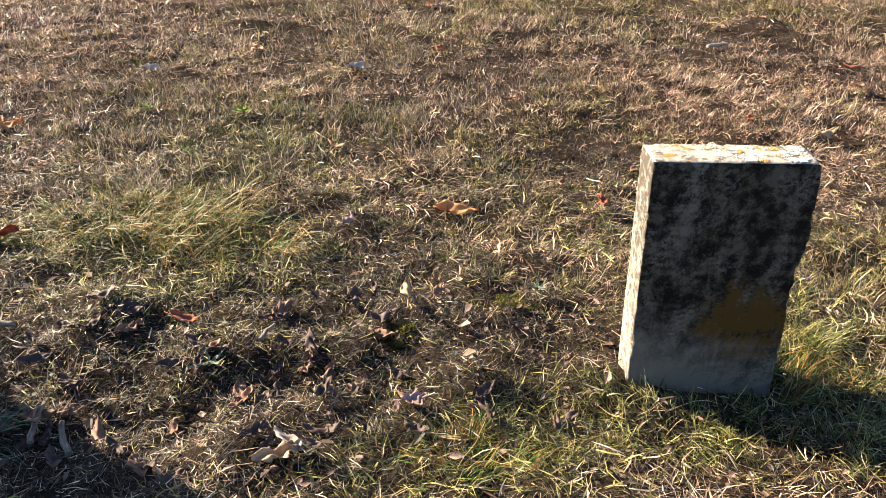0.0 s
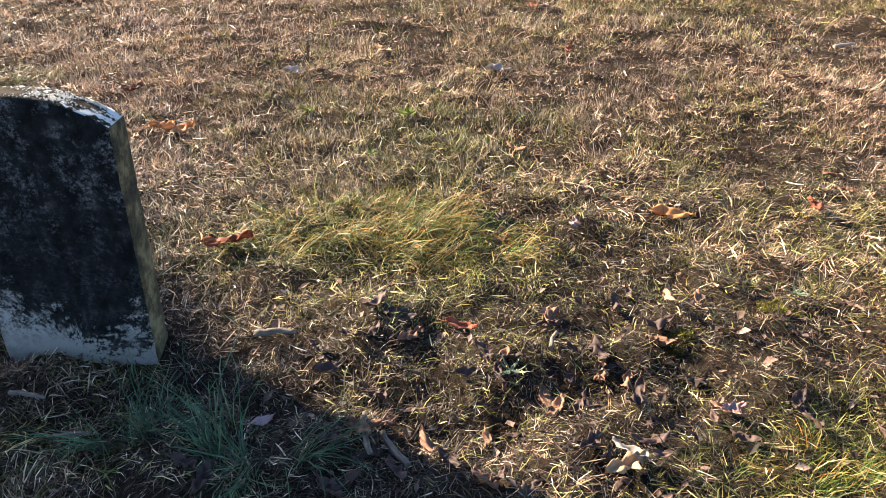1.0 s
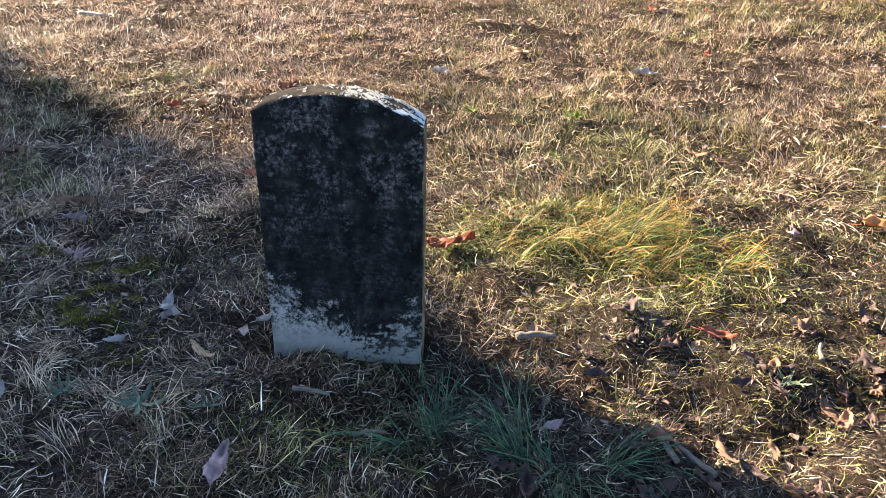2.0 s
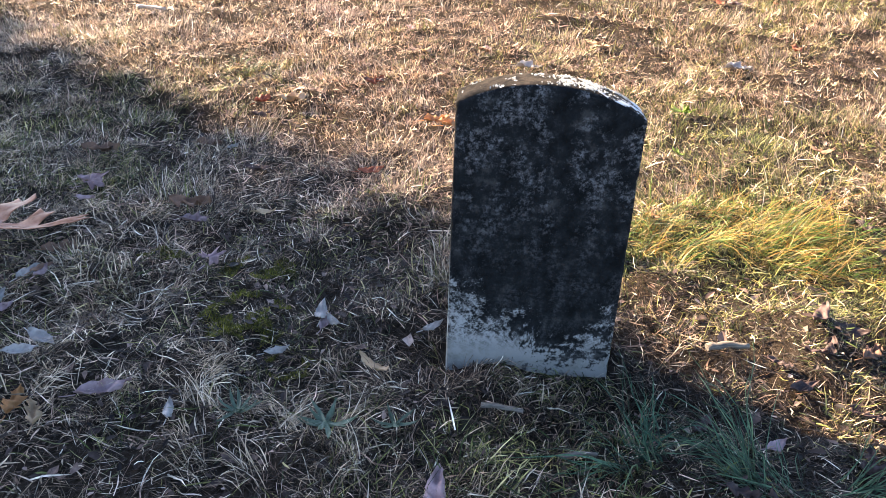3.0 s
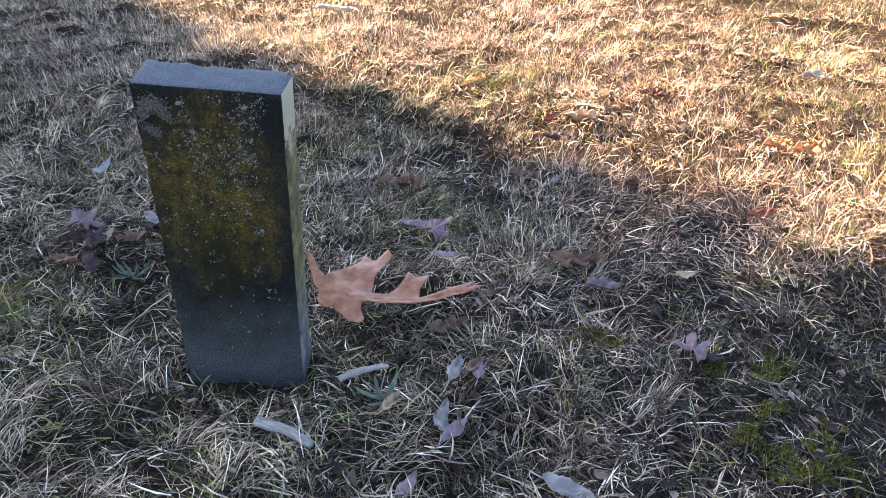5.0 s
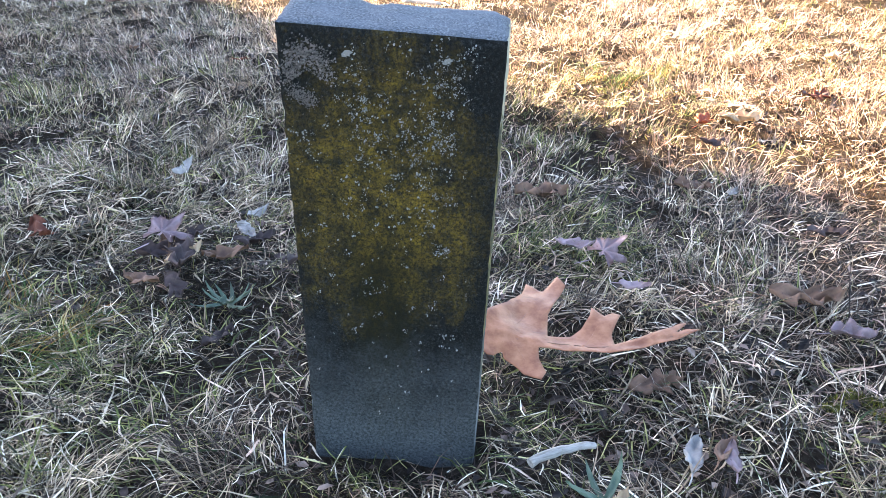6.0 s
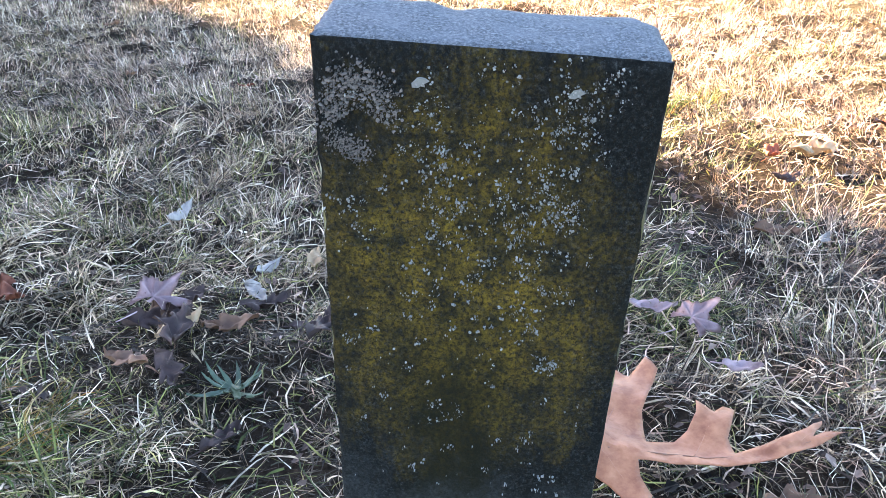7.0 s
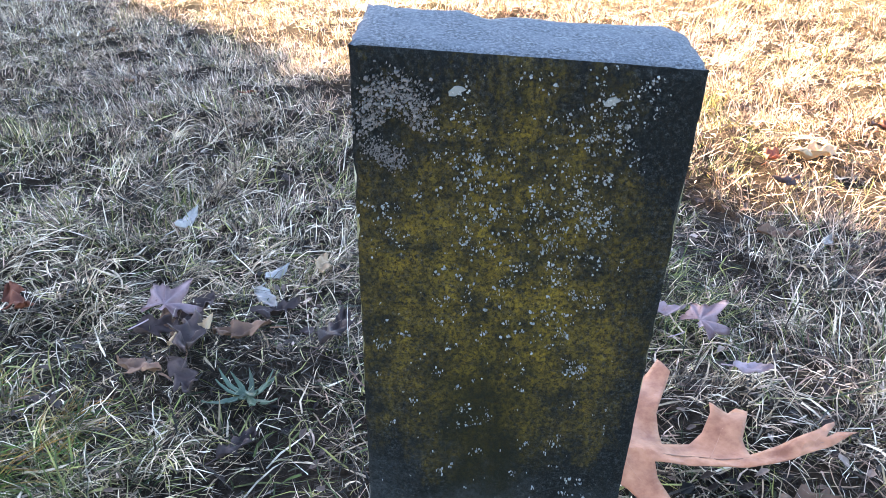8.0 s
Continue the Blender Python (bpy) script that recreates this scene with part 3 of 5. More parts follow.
# flecks gather in patches
flecks = []
for x, z, sx, sz, n in ((-0.072, 0.388, 0.006, 0.004, 26), (-0.065, 0.374, 0.005, 0.004, 9), (-0.028, 0.441, 0.008, 0.012, 40),
                        (-0.014, 0.413, 0.012, 0.016, 40), (-0.009, 0.387, 0.016, 0.014, 60), (0.058, 0.442, 0.007, 0.014, 60),
                        (0.047, 0.392, 0.008, 0.016, 70), (0.058, 0.388, 0.007, 0.007, 40), (0.034, 0.396, 0.010, 0.018, 50),
                        (0.074, 0.461, 0.006, 0.004, 22), (0.016, 0.353, 0.028, 0.020, 60), (0.056, 0.33, 0.004, 0.004, 14),
                        (0.044, 0.305, 0.006, 0.010, 22), (0.026, 0.311, 0.012, 0.012, 26), (-0.016, 0.225, 0.006, 0.006, 20),
                        (-0.077, 0.284, 0.004, 0.003, 8), (0.052, 0.277, 0.005, 0.005, 18), (-0.044, 0.321, 0.025, 0.040, 50),
                        (0.0, 0.33, 0.055, 0.090, 100), (0.036, 0.451, 0.05, 0.02, 80), (0.006, 0.163, 0.06, 0.06, 60), (0.03, 0.39, 0.035, 0.05, 100)):
    for _ in range(n):
        px, pz = rng.gauss(x, sx), rng.gauss(z, sz)
        if -0.095 < px < 0.088 and 0.03 < pz < 0.478:
            many = rng.choice((1, 1, 1, 2, 3, 5, 11))
            for _g in range(many):
                flecks.append((px + rng.gauss(0, 0.0005 + 0.00012 * many), pz + rng.gauss(0, 0.0005 + 0.00012 * many), 0.0002 + 0.0009 * rng.random() ** 3))
tagged(part("fleck_lichen", crust_bits(flecks, 5), LICHEN_PALE, slate_stone), kind="stuff")


# ---------------------------------------------------------------- turf
def blades(name, x, y, z, azim, elev, length, width, droop, material, segs, label, twist=None):
    """Bent, tapering grass blades as one mesh: arrays of base points, headings, slopes (radians), sizes."""
    n = len(x)
    roll = np.random.uniform(-0.7, 0.7, n)
    twist = np.random.uniform(-0.5, 0.5, n) if twist is None else twist
    co = np.zeros((n, 2 * segs + 1, 3), np.float32)
    px, py, pz = x.copy(), y.copy(), z.copy()
    e, az = elev.copy(), azim.copy()
    for s in range(segs + 1):
        w = width * 0.5 * (0.75 if s == 0 else 1.0 if s == 1 else 0.7)
        wx, wy, wz = -np.sin(az) * np.cos(roll) * w, np.cos(az) * np.cos(roll) * w, np.sin(roll) * w
        if s < segs:
            co[:, 2 * s] = np.stack([px - wx, py - wy, pz - wz], -1)
            co[:, 2 * s + 1] = np.stack([px + wx, py + wy, pz + wz], -1)
        else:
            co[:, 2 * s] = np.stack([px, py, pz], -1)
        step = length / segs
        px, py, pz = px + step * np.cos(e) * np.cos(az), py + step * np.cos(e) * np.sin(az), pz + step * np.sin(e)
        e, az = e - droop / segs + np.random.normal(0, 0.12, n), az + twist / segs + np.random.normal(0, 0.19, n)
    floor_z = ground_z(co[:, :, 0], co[:, :, 1]) + 0.001
    co[:, 1:, 2] = np.maximum(co[:, 1:, 2], floor_z[:, 1:])
    k = 2 * segs + 1
    base = (np.arange(n) * k)[:, None]
    pat, sizes = [], []
    for s in range(segs - 1):
        pat += [2 * s, 2 * s + 1, 2 * s + 3, 2 * s + 2]
        sizes.append(4)
    pat += [2 * segs - 2, 2 * segs - 1, 2 * segs]
    sizes.append(3)
    loops = (base + np.array(pat)[None, :]).reshape(-1).astype(np.int32)
    tot = np.tile(np.array(sizes, np.int32), n)
    start = np.concatenate([[0], np.cumsum(tot)[:-1]]).astype(np.int32)
    me = bpy.data.meshes.new(name)
    me.vertices.add(n * k)
    me.vertices.foreach_set("co", co.reshape(-1))
    me.loops.add(len(loops))
    me.loops.foreach_set("vertex_index", loops)
    me.polygons.add(len(tot))
    me.polygons.foreach_set("loop_start", start)
    me.polygons.foreach_set("loop_total", tot)
    me.update(calc_edges=True)
    me.materials.append(material)
    me.polygons.foreach_set("use_smooth", np.ones(len(tot), bool))
    return tagged(new(name, me), label, "grass", kind="stuff")


STONES = ((0.574, 1.242, 0.16, 0.05), (-1.271, 1.342, 0.165, 0.045), (-2.681, 1.555, 0.105, 0.045))


def scatter(n, x0, x1, y0, y1):
    x, y = np.random.uniform(x0, x1, n), np.random.uniform(y0, y1, n)
    keep = np.ones(n, bool)
    for sx, sy, hx, hy in STONES:
        keep &= ~((np.abs(x - sx) < hx) & (np.abs(y - sy) < hy))
    return x[keep], y[keep]


def green_share(x, y):
    """How much of the turf is green at a place: wide drifts, and the greener spots between the stones."""
    g = 0.05 + 0.42 * np.clip(value_noise(x, y, 1.7, 21) * 1.5 - 0.55, 0, 1) * np.clip(1.5 - (y - 1.2) * 0.35, 0.3, 1)
    for cx, cy, rx, ry, a in ((-0.62, 1.78, 0.34, 0.16, 0.75), (-0.95, 1.72, 0.2, 0.16, 0.5), (-0.15, 1.55, 0.30, 0.12, 0.4), (0.08, 1.02, 0.22, 0.10, 0.6),
                              (0.85, 1.25, 0.16, 0.22, 0.6), (0.55, 1.06, 0.30, 0.10, 0.5), (-0.5, 1.40, 0.40, 0.16, 0.45), (0.0, 1.30, 0.35, 0.2, 0.3), (-0.1, 1.48, 0.3, 0.1, 0.35),
                              (-1.3, 1.06, 0.4, 0.14, 0.5), (-3.3, 1.75, 0.35, 0.3, 0.5), (-2.45, 2.05, 0.25, 0.16, 0.45), (-2.5, 1.62, 0.3, 0.14, 0.4),
                              (-2.85, 1.42, 0.3, 0.14, 0.35), (-0.4, 2.55, 0.5, 0.25, 0.25), (-2.4, 2.7, 0.4, 0.3, 0.25), (-2.9, 2.6, 0.4, 0.4, 0.25),
                              (1.4, 4.6, 1.6, 0.5, 0.35), (-1.6, 1.6, 0.3, 0.2, 0.2)):
        g = g + a * np.exp(-((x - cx) / rx) ** 2 - ((y - cy) / ry) ** 2)
    return np.clip(g * np.where(x < -2.3, 0.85, np.where(x < -1.4, 0.75, 1.2)), 0, 0.9)


def bare_share(x, y):
    """Thin places where dark litter shows; the spot at (-0.60, 1.00) stands for a shadow."""
    b = np.clip(value_noise(x, y, 3.1, 31) * 1.6 - 0.75, 0, 1)
    for cx, cy, rx, ry, a in ((-0.55, 1.20, 0.45, 0.24, 0.95), (0.08, 1.38, 0.30, 0.18, 0.8), (-0.9, 1.20, 0.22, 0.2, 0.5), (-0.30, 1.48, 0.3, 0.08, 0.4), (-0.8, 1.3, 0.2, 0.1, 0.5), (-0.15, 1.15, 0.22, 0.1, 0.6), (-1.8, 1.42, 0.15, 0.12, 0.5), (-0.60, 1.00, 0.30, 0.14, 0.6),
                              (-2.0, 2.2, 0.2, 0.1, 0.6), (-0.85, 2.15, 0.2, 0.08, 0.5), (-3.05, 1.87, 0.12, 0.09, 2.2)):
        b = b + a * np.exp(-((x - cx) / rx) ** 2 - ((y - cy) / ry) ** 2)
    return np.clip(b * np.where(x < -2.6, 0.4, np.where(x < -1.15, 0.6, 1.0)), 0, 0.92)


KINDS = (("green_grass", GREEN, "short green and yellowing grass blades in the turf"), ("dry_grass", STRAW, "dead straw-coloured grass lying in a mat"),
         ("russet_grass", RUSSET, "fine russet dead grass stalks in the turf"), ("rotting_grass", THATCH, "dark rotting grass in thin patches of turf, gap shade in its colour"),
         ("bleached_grass", PALE_STRAW, "bleached grey-straw grass matted round the slate stone"))


def kind_at(x, y):
    """Which of KINDS grows at each place."""
    r = np.random.rand(len(x), 3)
    bare = bare_share(x, y)
    rust = np.clip(0.10 + 0.60 * value_noise(x, y, 1.3, 41) * np.clip((y - 1.3) / 1.5, 0.15, 1), 0, 0.7)
    return np.where(r[:, 0] < bare * 0.55, 3, np.where(r[:, 1] < green_share(x, y), 0, np.where(r[:, 2] < rust, 2, np.where(np.random.rand(len(x)) < np.clip((-1.5 - x) * 0.5, 0, 0.8), 4, 1))))


def sweep_at(x, y):
    """The heading towards which the turf has been combed."""
    return 7.0 * value_noise(x, y, 1.9, 61) + 1.5 * value_noise(x, y, 6.0, 62)


def grown(x0, x1, y0, y1, feather, tufts, per, loose, segs, wide, tall, stiff):
    """Turf over a stretch of plan: tufts a square metre, blades a tuft, loose lying blades a square metre."""
    area = (x1 - x0) * (y1 - y0)
    # tufts: blades splay from one root and fall over together
    cx, cy = scatter(int(tufts * area), x0, x1, y0, y1)
    cx, cy = cx + np.random.normal(0, feather, len(cx)), cy + np.random.normal(0, feather, len(cx))
    keep = np.random.rand(len(cx)) > bare_share(cx, cy) * 0.5
    cx, cy = cx[keep], cy[keep]
    k0 = kind_at(cx, cy)
    high = (0.35 + 0.65 * np.random.rand(len(cx)) ** 1.5) * (0.55 + 0.95 * value_noise(cx, cy, 4.2, 71)) * (1 - 0.45 * bare_share(cx, cy))
    lean = sweep_at(cx, cy) + np.random.normal(0, 0.7, len(cx))
    size = np.maximum(4, per * np.random.uniform(0.3, 1.7, len(cx))).astype(int)
    of = np.repeat(np.arange(len(cx)), size)
    m = len(of)
    k = np.where(np.random.rand(m) < 0.6, k0[of], kind_at(cx[of], cy[of]))
    spread = 0.017 * wide ** 0.5 * (0.5 + high[of])
    bx, by = cx[of] + np.random.normal(0, 1, m) * spread, cy[of] + np.random.normal(0, 1, m) * spread
    away = np.arctan2(by - cy[of], bx - cx[of])
    az = np.where(np.random.rand(m) < 0.5, lean[of] + np.random.normal(0, 0.75, m), away + np.random.normal(0, 0.9, m))
    el = np.random.uniform(0.15 + 0.45 * stiff, 1.40, m)
    ln = tall * high[of] * np.random.uniform(0.45, 1.15, m) * np.where(k == 0, 1.15, np.where(k == 3, 0.7, 1.0))
    wd = wide * (0.00065 + 0.0020 * np.random.rand(m) ** 3.0) * np.where(k == 2, 0.8, 1.0)
    dr = np.random.uniform(0.1, 2.1 - 1.3 * stiff, m)
    bz = ground_z(bx, by) - 0.002
    tw = np.random.normal(0, 0.45, m)
    # loose blades lying across one another in the mat
    lx, ly = scatter(int(loose * area), x0, x1, y0, y1)
    q = len(lx)
    lx, ly = lx + np.random.normal(0, feather, q), ly + np.random.normal(0, feather, q)
    thin = bare_share(lx, ly)
    lk = kind_at(lx, ly)
    laz = np.where(np.random.rand(q) < 0.25, sweep_at(lx, ly) + np.random.normal(0, 0.5, q), np.random.uniform(0, math.tau, q))
    lel, lln = np.random.uniform(-0.05, 0.40, q), tall * (0.22 + 0.85 * np.random.rand(q) ** 1.6) * (1 - 0.4 * thin)
    lwd = wide * (0.0006 + 0.0026 * np.random.rand(q) ** 3.5)
    ldr, ltw = np.random.uniform(-0.1, 0.7, q), np.random.normal(0, 0.6, q)
    lz = ground_z(lx, ly) + 0.020 * np.random.rand(q) ** 1.5
    for i, (name, mat, label) in enumerate(KINDS):
        g, h = k == i, lk == i
        if not g.any() and not h.any():
            continue
        cat = lambda u, v: np.concatenate([u[g], v[h]])
        px, py = cat(bx, lx), cat(by, ly)
        clear = np.ones(len(px), bool)
        for sx, sy, hx, hy in STONES:
            clear &= ~((np.abs(px - sx) < hx) & (np.abs(py - sy) < hy))
        blades(name, px[clear], py[clear], cat(bz, lz)[clear], cat(az, laz)[clear], cat(el, lel)[clear], cat(ln, lln)[clear], cat(wd, lwd)[clear],
               cat(dr, ldr)[clear], mat, segs, label, cat(tw, ltw)[clear])


grown(-3.75, -1.5, 0.82, 2.35, 0.06, 350, 42, 9500, 3, 1.1, 0.078, 0.4)
grown(-1.5, 1.75, 0.82, 2.35, 0.06, 440, 44, 10500, 2, 1.1, 0.070, 0.5)
grown(-4.8, 2.6, 2.35, 3.75, 0.10, 420, 36, 3600, 2, 1.1, 0.074, 0.8)
grown(-5.9, 3.6, 3.75, 5.8, 0.14, 230, 27, 1800, 2, 1.6, 0.085, 0.95)
# turf round about, thinning outwards
x, y = np.random.normal(-1.0, 4.5, 190000), np.random.normal(2.5, 4.0, 190000)
keep = ~((x > -5.9) & (x < 3.6) & (y > 3.75) & (y < 5.8)) & ~((x > -4.8) & (x < 2.6) & (y > 2.35) & (y <= 3.75)) & ~((x > -3.75) & (x < 1.75) & (y > 0.82) & (y <= 2.35))
x, y = x[keep], y[keep]
m = len(x)
level = np.exp(-(np.maximum(0, np.abs(x + 1) - 5) ** 2 + np.maximum(0, np.abs(y - 1.5) - 4.5) ** 2) / 2)
blades("outer_grass", x, y, ground_z(x, y) * level, sweep_at(x, y) + np.random.normal(0, 0.9, m), np.random.uniform(0.0, 1.0, m),
       np.random.uniform(0.05, 0.13, m), np.random.uniform(0.004, 0.009, m), np.random.uniform(0, 1, m), RUSSET, 1, "dry grass of the wider burial ground")

# rotting thatch close to the soil, its colour holding the shade down there
x, y = scatter(90000, -3.8, 1.8, 0.8, 2.4)
m = len(x)
blades("thatch", x, y, ground_z(x, y) + np.random.uniform(0.0, 0.008, m), np.random.uniform(0, math.tau, m), np.random.uniform(-0.1, 0.5, m),
       0.008 + 0.04 * np.random.rand(m) ** 1.5, 0.0008 + 0.0020 * np.random.rand(m) ** 1.5, np.random.uniform(-0.6, 0.9, m), THATCH, 1,
       "rotting thatch close to the soil, darkened for the shade there")
x, y = scatter(260000, -3.8, 1.8, 0.8, 2.4)
keep = np.random.rand(len(x)) < bare_share(x, y) * 0.9 + 0.05
x, y = x[keep], y[keep]
m = len(x)
pale = np.random.rand(m) < 0.35
for sel, mat in ((pale, STRAW), (~pale, THATCH)):
    q = int(sel.sum())
    blades("thatch", x[sel], y[sel], ground_z(x[sel], y[sel]) + np.random.uniform(0.002, 0.014, q), np.random.uniform(0, math.tau, q), np.random.uniform(-0.2, 0.7, q),
           0.008 + 0.030 * np.random.rand(q) ** 1.5, 0.0007 + 0.0016 * np.random.rand(q) ** 2, np.random.uniform(-0.6, 0.9, q), mat, 1,
           "broken dead stems matted over the soil")


def tuft(name, cx, cy, rx, ry, n, lean, ln, wd, mat, label):
    """A ragged clump of long blades in several bunches that fall over towards the heading lean (radians)."""
    bunches = max(4, n // 26)
    a, q = np.random.uniform(0, math.tau, bunches), np.sqrt(np.random.rand(bunches))
    ux, uy = cx + rx * q * np.cos(a), cy + ry * q * np.sin(a)
    ulean = np.where(np.random.rand(bunches) < 0.75, lean + np.random.normal(0, 0.5, bunches), a)
    uln = np.random.uniform(0.45, 1.25, bunches)
    of = np.random.randint(0, bunches, n)
    x, y = ux[of] + np.random.normal(0, 0.014, n), uy[of] + np.random.normal(0, 0.014, n)
    return blades(name, x, y, ground_z(x, y), ulean[of] + np.random.normal(0, 0.38, n), np.random.uniform(0.25, 1.2, n), uln[of] * np.random.uniform(0.5, 1.15, n) * ln,
                  (0.5 + 1.0 * np.random.rand(n) ** 1.6) * wd, np.random.uniform(0.5, 2.0, n), mat, 4, label, np.random.normal(0, 0.5, n))


for cx, cy, rx, ry, n, lean, ln, mat, label in (
        (-0.72, 1.88, 0.26, 0.13, 1500, -0.2, 0.14, YELLOWING, "long yellow-green grass tuft combed over to one side"),
        (-0.48, 1.74, 0.24, 0.10, 1100, -0.4, 0.13, YELLOWING, "long yellow-green grass tuft combed over to one side"),
        (-0.98, 1.74, 0.12, 0.08, 500, 0.2, 0.11, YELLOWING, "yellow-green grass tuft beside the arched stone"),
        (-0.86, 1.03, 0.09, 0.06, 190, 2.7, 0.20, BLUEGREEN, "dark blue-green tuft of long fine grass"),
        (-1.05, 1.06, 0.14, 0.07, 150, 2.9, 0.15, BLUEGREEN, "dark blue-green tuft of long fine grass"),
        (0.80, 1.20, 0.10, 0.12, 500, 0.3, 0.10, YELLOWING, "long green grass at the foot of the stone"),
        (0.86, 1.42, 0.12, 0.10, 420, 0.2, 0.09, GREEN, "long green and straw tuft behind the stone"),
        (0.55, 1.10, 0.18, 0.05, 420, -1.2, 0.075, GREEN, "green grass fringe at the foot of the stone"),
        (0.40, 1.13, 0.06, 0.06, 260, 2.4, 0.07, GREEN, "green grass fringe at the foot of the stone"),
        (0.10, 1.00, 0.14, 0.06, 420, 0.5, 0.08, YELLOWING, "bright green grass tuft among dead leaves"),
        (0.86, 0.98, 0.12, 0.06, 300, 1.2, 0.09, GREEN, "green grass tuft in front of the stone"),
        (-1.28, 1.26, 0.18, 0.03, 260, -1.4, 0.06, STRAW, "dry grass fringe at the foot of the arched stone"),
        (-1.34, 1.27, 0.13, 0.02, 330, 0.6, 0.055, STRAW, "dry grass fringe at the foot of the arched stone"),
        (-1.22, 1.275, 0.12, 0.015, 260, 2.4, 0.05, GREEN, "green grass fringe at the foot of the arched stone"),
        (0.58, 1.165, 0.15, 0.02, 260, 1.9, 0.045, GREEN, "green grass fringe at the foot of the stone"),
        (-1.50, 1.24, 0.06, 0.06, 200, 2.7, 0.07, STRAW, "dry grass fringe at the foot of the arched stone"),
        (-2.70, 1.47, 0.14, 0.03, 330, -1.6, 0.065, STRAW, "dry grass fringe at the foot of the slate stone"),
        (-2.86, 1.50, 0.07, 0.06, 300, 2.6, 0.08, STRAW, "pale dry grass tuft at the foot of the slate stone"),
        (-2.92, 1.30, 0.10, 0.08, 252, 1.0, 0.09, PALE_STRAW, "pale bushy tuft of dead grass"),
        (-2.44, 2.12, 0.08, 0.07, 320, 0.3, 0.09, GREEN, "grey-green tuft of fine grass"),
        (-2.62, 2.22, 0.10, 0.08, 320, 1.8, 0.08, STRAW, "pale bushy tuft of dead grass"),
        (-1.95, 1.66, 0.06, 0.05, 200, 1.0, 0.06, STRAW, "pale bushy tuft of dead grass"),
        (-2.08, 1.50, 0.07, 0.05, 240, 0.6, 0.06, STRAW, "pale bushy tuft of dead grass"),
        (-3.30, 1.70, 0.14, 0.10, 520, 0.1, 0.11, YELLOWING, "grey-green grass tuft combed over to one side"),
        (-3.25, 2.40, 0.18, 0.14, 500, 0.4, 0.11, STRAW, "pale dead grass tuft combed over to one side"),
        (-3.00, 2.75, 0.18, 0.14, 420, 0.4, 0.11, STRAW, "pale dead grass tuft combed over to one side"),
        (-3.10, 1.60, 0.20, 0.14, 420, 0.3, 0.09, PALE_STRAW, "bleached dead grass lying combed over"),
        (-3.30, 2.02, 0.22, 0.16, 420, 0.2, 0.10, PALE_STRAW, "bleached dead grass lying combed over"),
        (-2.95, 2.20, 0.18, 0.14, 360, 0.1, 0.09, PALE_STRAW, "bleached dead grass lying combed over"),
        (-3.45, 1.62, 0.18, 0.16, 300, 0.5, 0.10, PALE_STRAW, "bleached dead grass lying combed over"),
        (-3.12, 1.34, 0.18, 0.12, 300, 0.9, 0.08, PALE_STRAW, "bleached dead grass lying combed over"),
        (-3.40, 2.60, 0.30, 0.22, 420, 0.2, 0.11, PALE_STRAW, "bleached dead grass lying combed over"),
        (-2.35, 1.95, 0.20, 0.16, 270, 0.4, 0.08, PALE_STRAW, "bleached dead grass lying combed over"),
        (-2.10, 1.20, 0.30, 0.14, 360, 0.2, 0.08, PALE_STRAW, "bleached dead grass lying combed over"),
        (-1.75, 1.10, 0.22, 0.12, 270, 2.6, 0.08, PALE_STRAW, "bleached dead grass lying combed over"),
        (-2.55, 1.35, 0.22, 0.10, 270, 0.8, 0.07, PALE_STRAW, "bleached dead grass lying combed over"),
        (-2.10, 4.08, 0.13, 0.08, 420, 1.5, 0.12, RUSSET, "rusty orange tuft of dead grass"),
        (-3.05, 3.50, 0.20, 0.12, 360, 0.8, 0.10, YELLOWING, "yellow-green grass tuft"),
        (-2.25, 3.15, 0.18, 0.12, 360, 0.8, 0.09, YELLOWING, "yellow-green grass tuft")):
    tuft("grass_tuft", cx, cy, rx, ry, n, lean, ln, 0.0022 if mat is BLUEGREEN else 0.0016, mat, label)


# broken bits of leaf lying in the turf
def crumbs(name, n, x0, x1, y0, y1, size):
    x, y = scatter(n, x0, x1, y0, y1)
    keep = np.random.rand(len(x)) < 0.25 + 0.75 * value_noise(x, y, 2.0, 81)
    x, y = x[keep], y[keep]
    n = len(x)
    a, s = np.random.uniform(0, math.tau, n), np.random.uniform(0.4, 1.3, n) * size
    tip, fold = np.random.uniform(-0.6, 0.6, n), np.random.uniform(0.1, 0.7, n)
    z = ground_z(x, y) + np.random.uniform(0.004, 0.022, n)
    co = np.zeros((n, 6, 3), np.float32)
    for k, (u, v) in enumerate(((-1, 0), (-0.2, -0.6), (0.9, -0.35), (1.0, 0.1), (0.2, 0.65), (0.0, 0.0))):
        uu, vv = u * s * np.random.uniform(0.7, 1.2, n), v * s * np.random.uniform(0.6, 1.3, n)
        co[:, k] = np.stack([x + uu * np.cos(a) - vv * np.sin(a), y + uu * np.sin(a) + vv * np.cos(a), z + uu * tip + np.abs(vv) * fold], -1)
    pat = np.array([5, 0, 1, 5, 1, 2, 5, 2, 3, 5, 3, 4, 5, 4, 0])
    f = ((np.arange(n) * 6)[:, None] + pat[None, :]).reshape(-1, 3)
    me = bpy.data.meshes.new(name)
    me.from_pydata(co.reshape(-1, 3), [], f)
    me.materials.append(CRUMB)
    return tagged(new(name, me), "crumbled brown and mauve leaf bits in the turf", "leaf litter", kind="stuff")


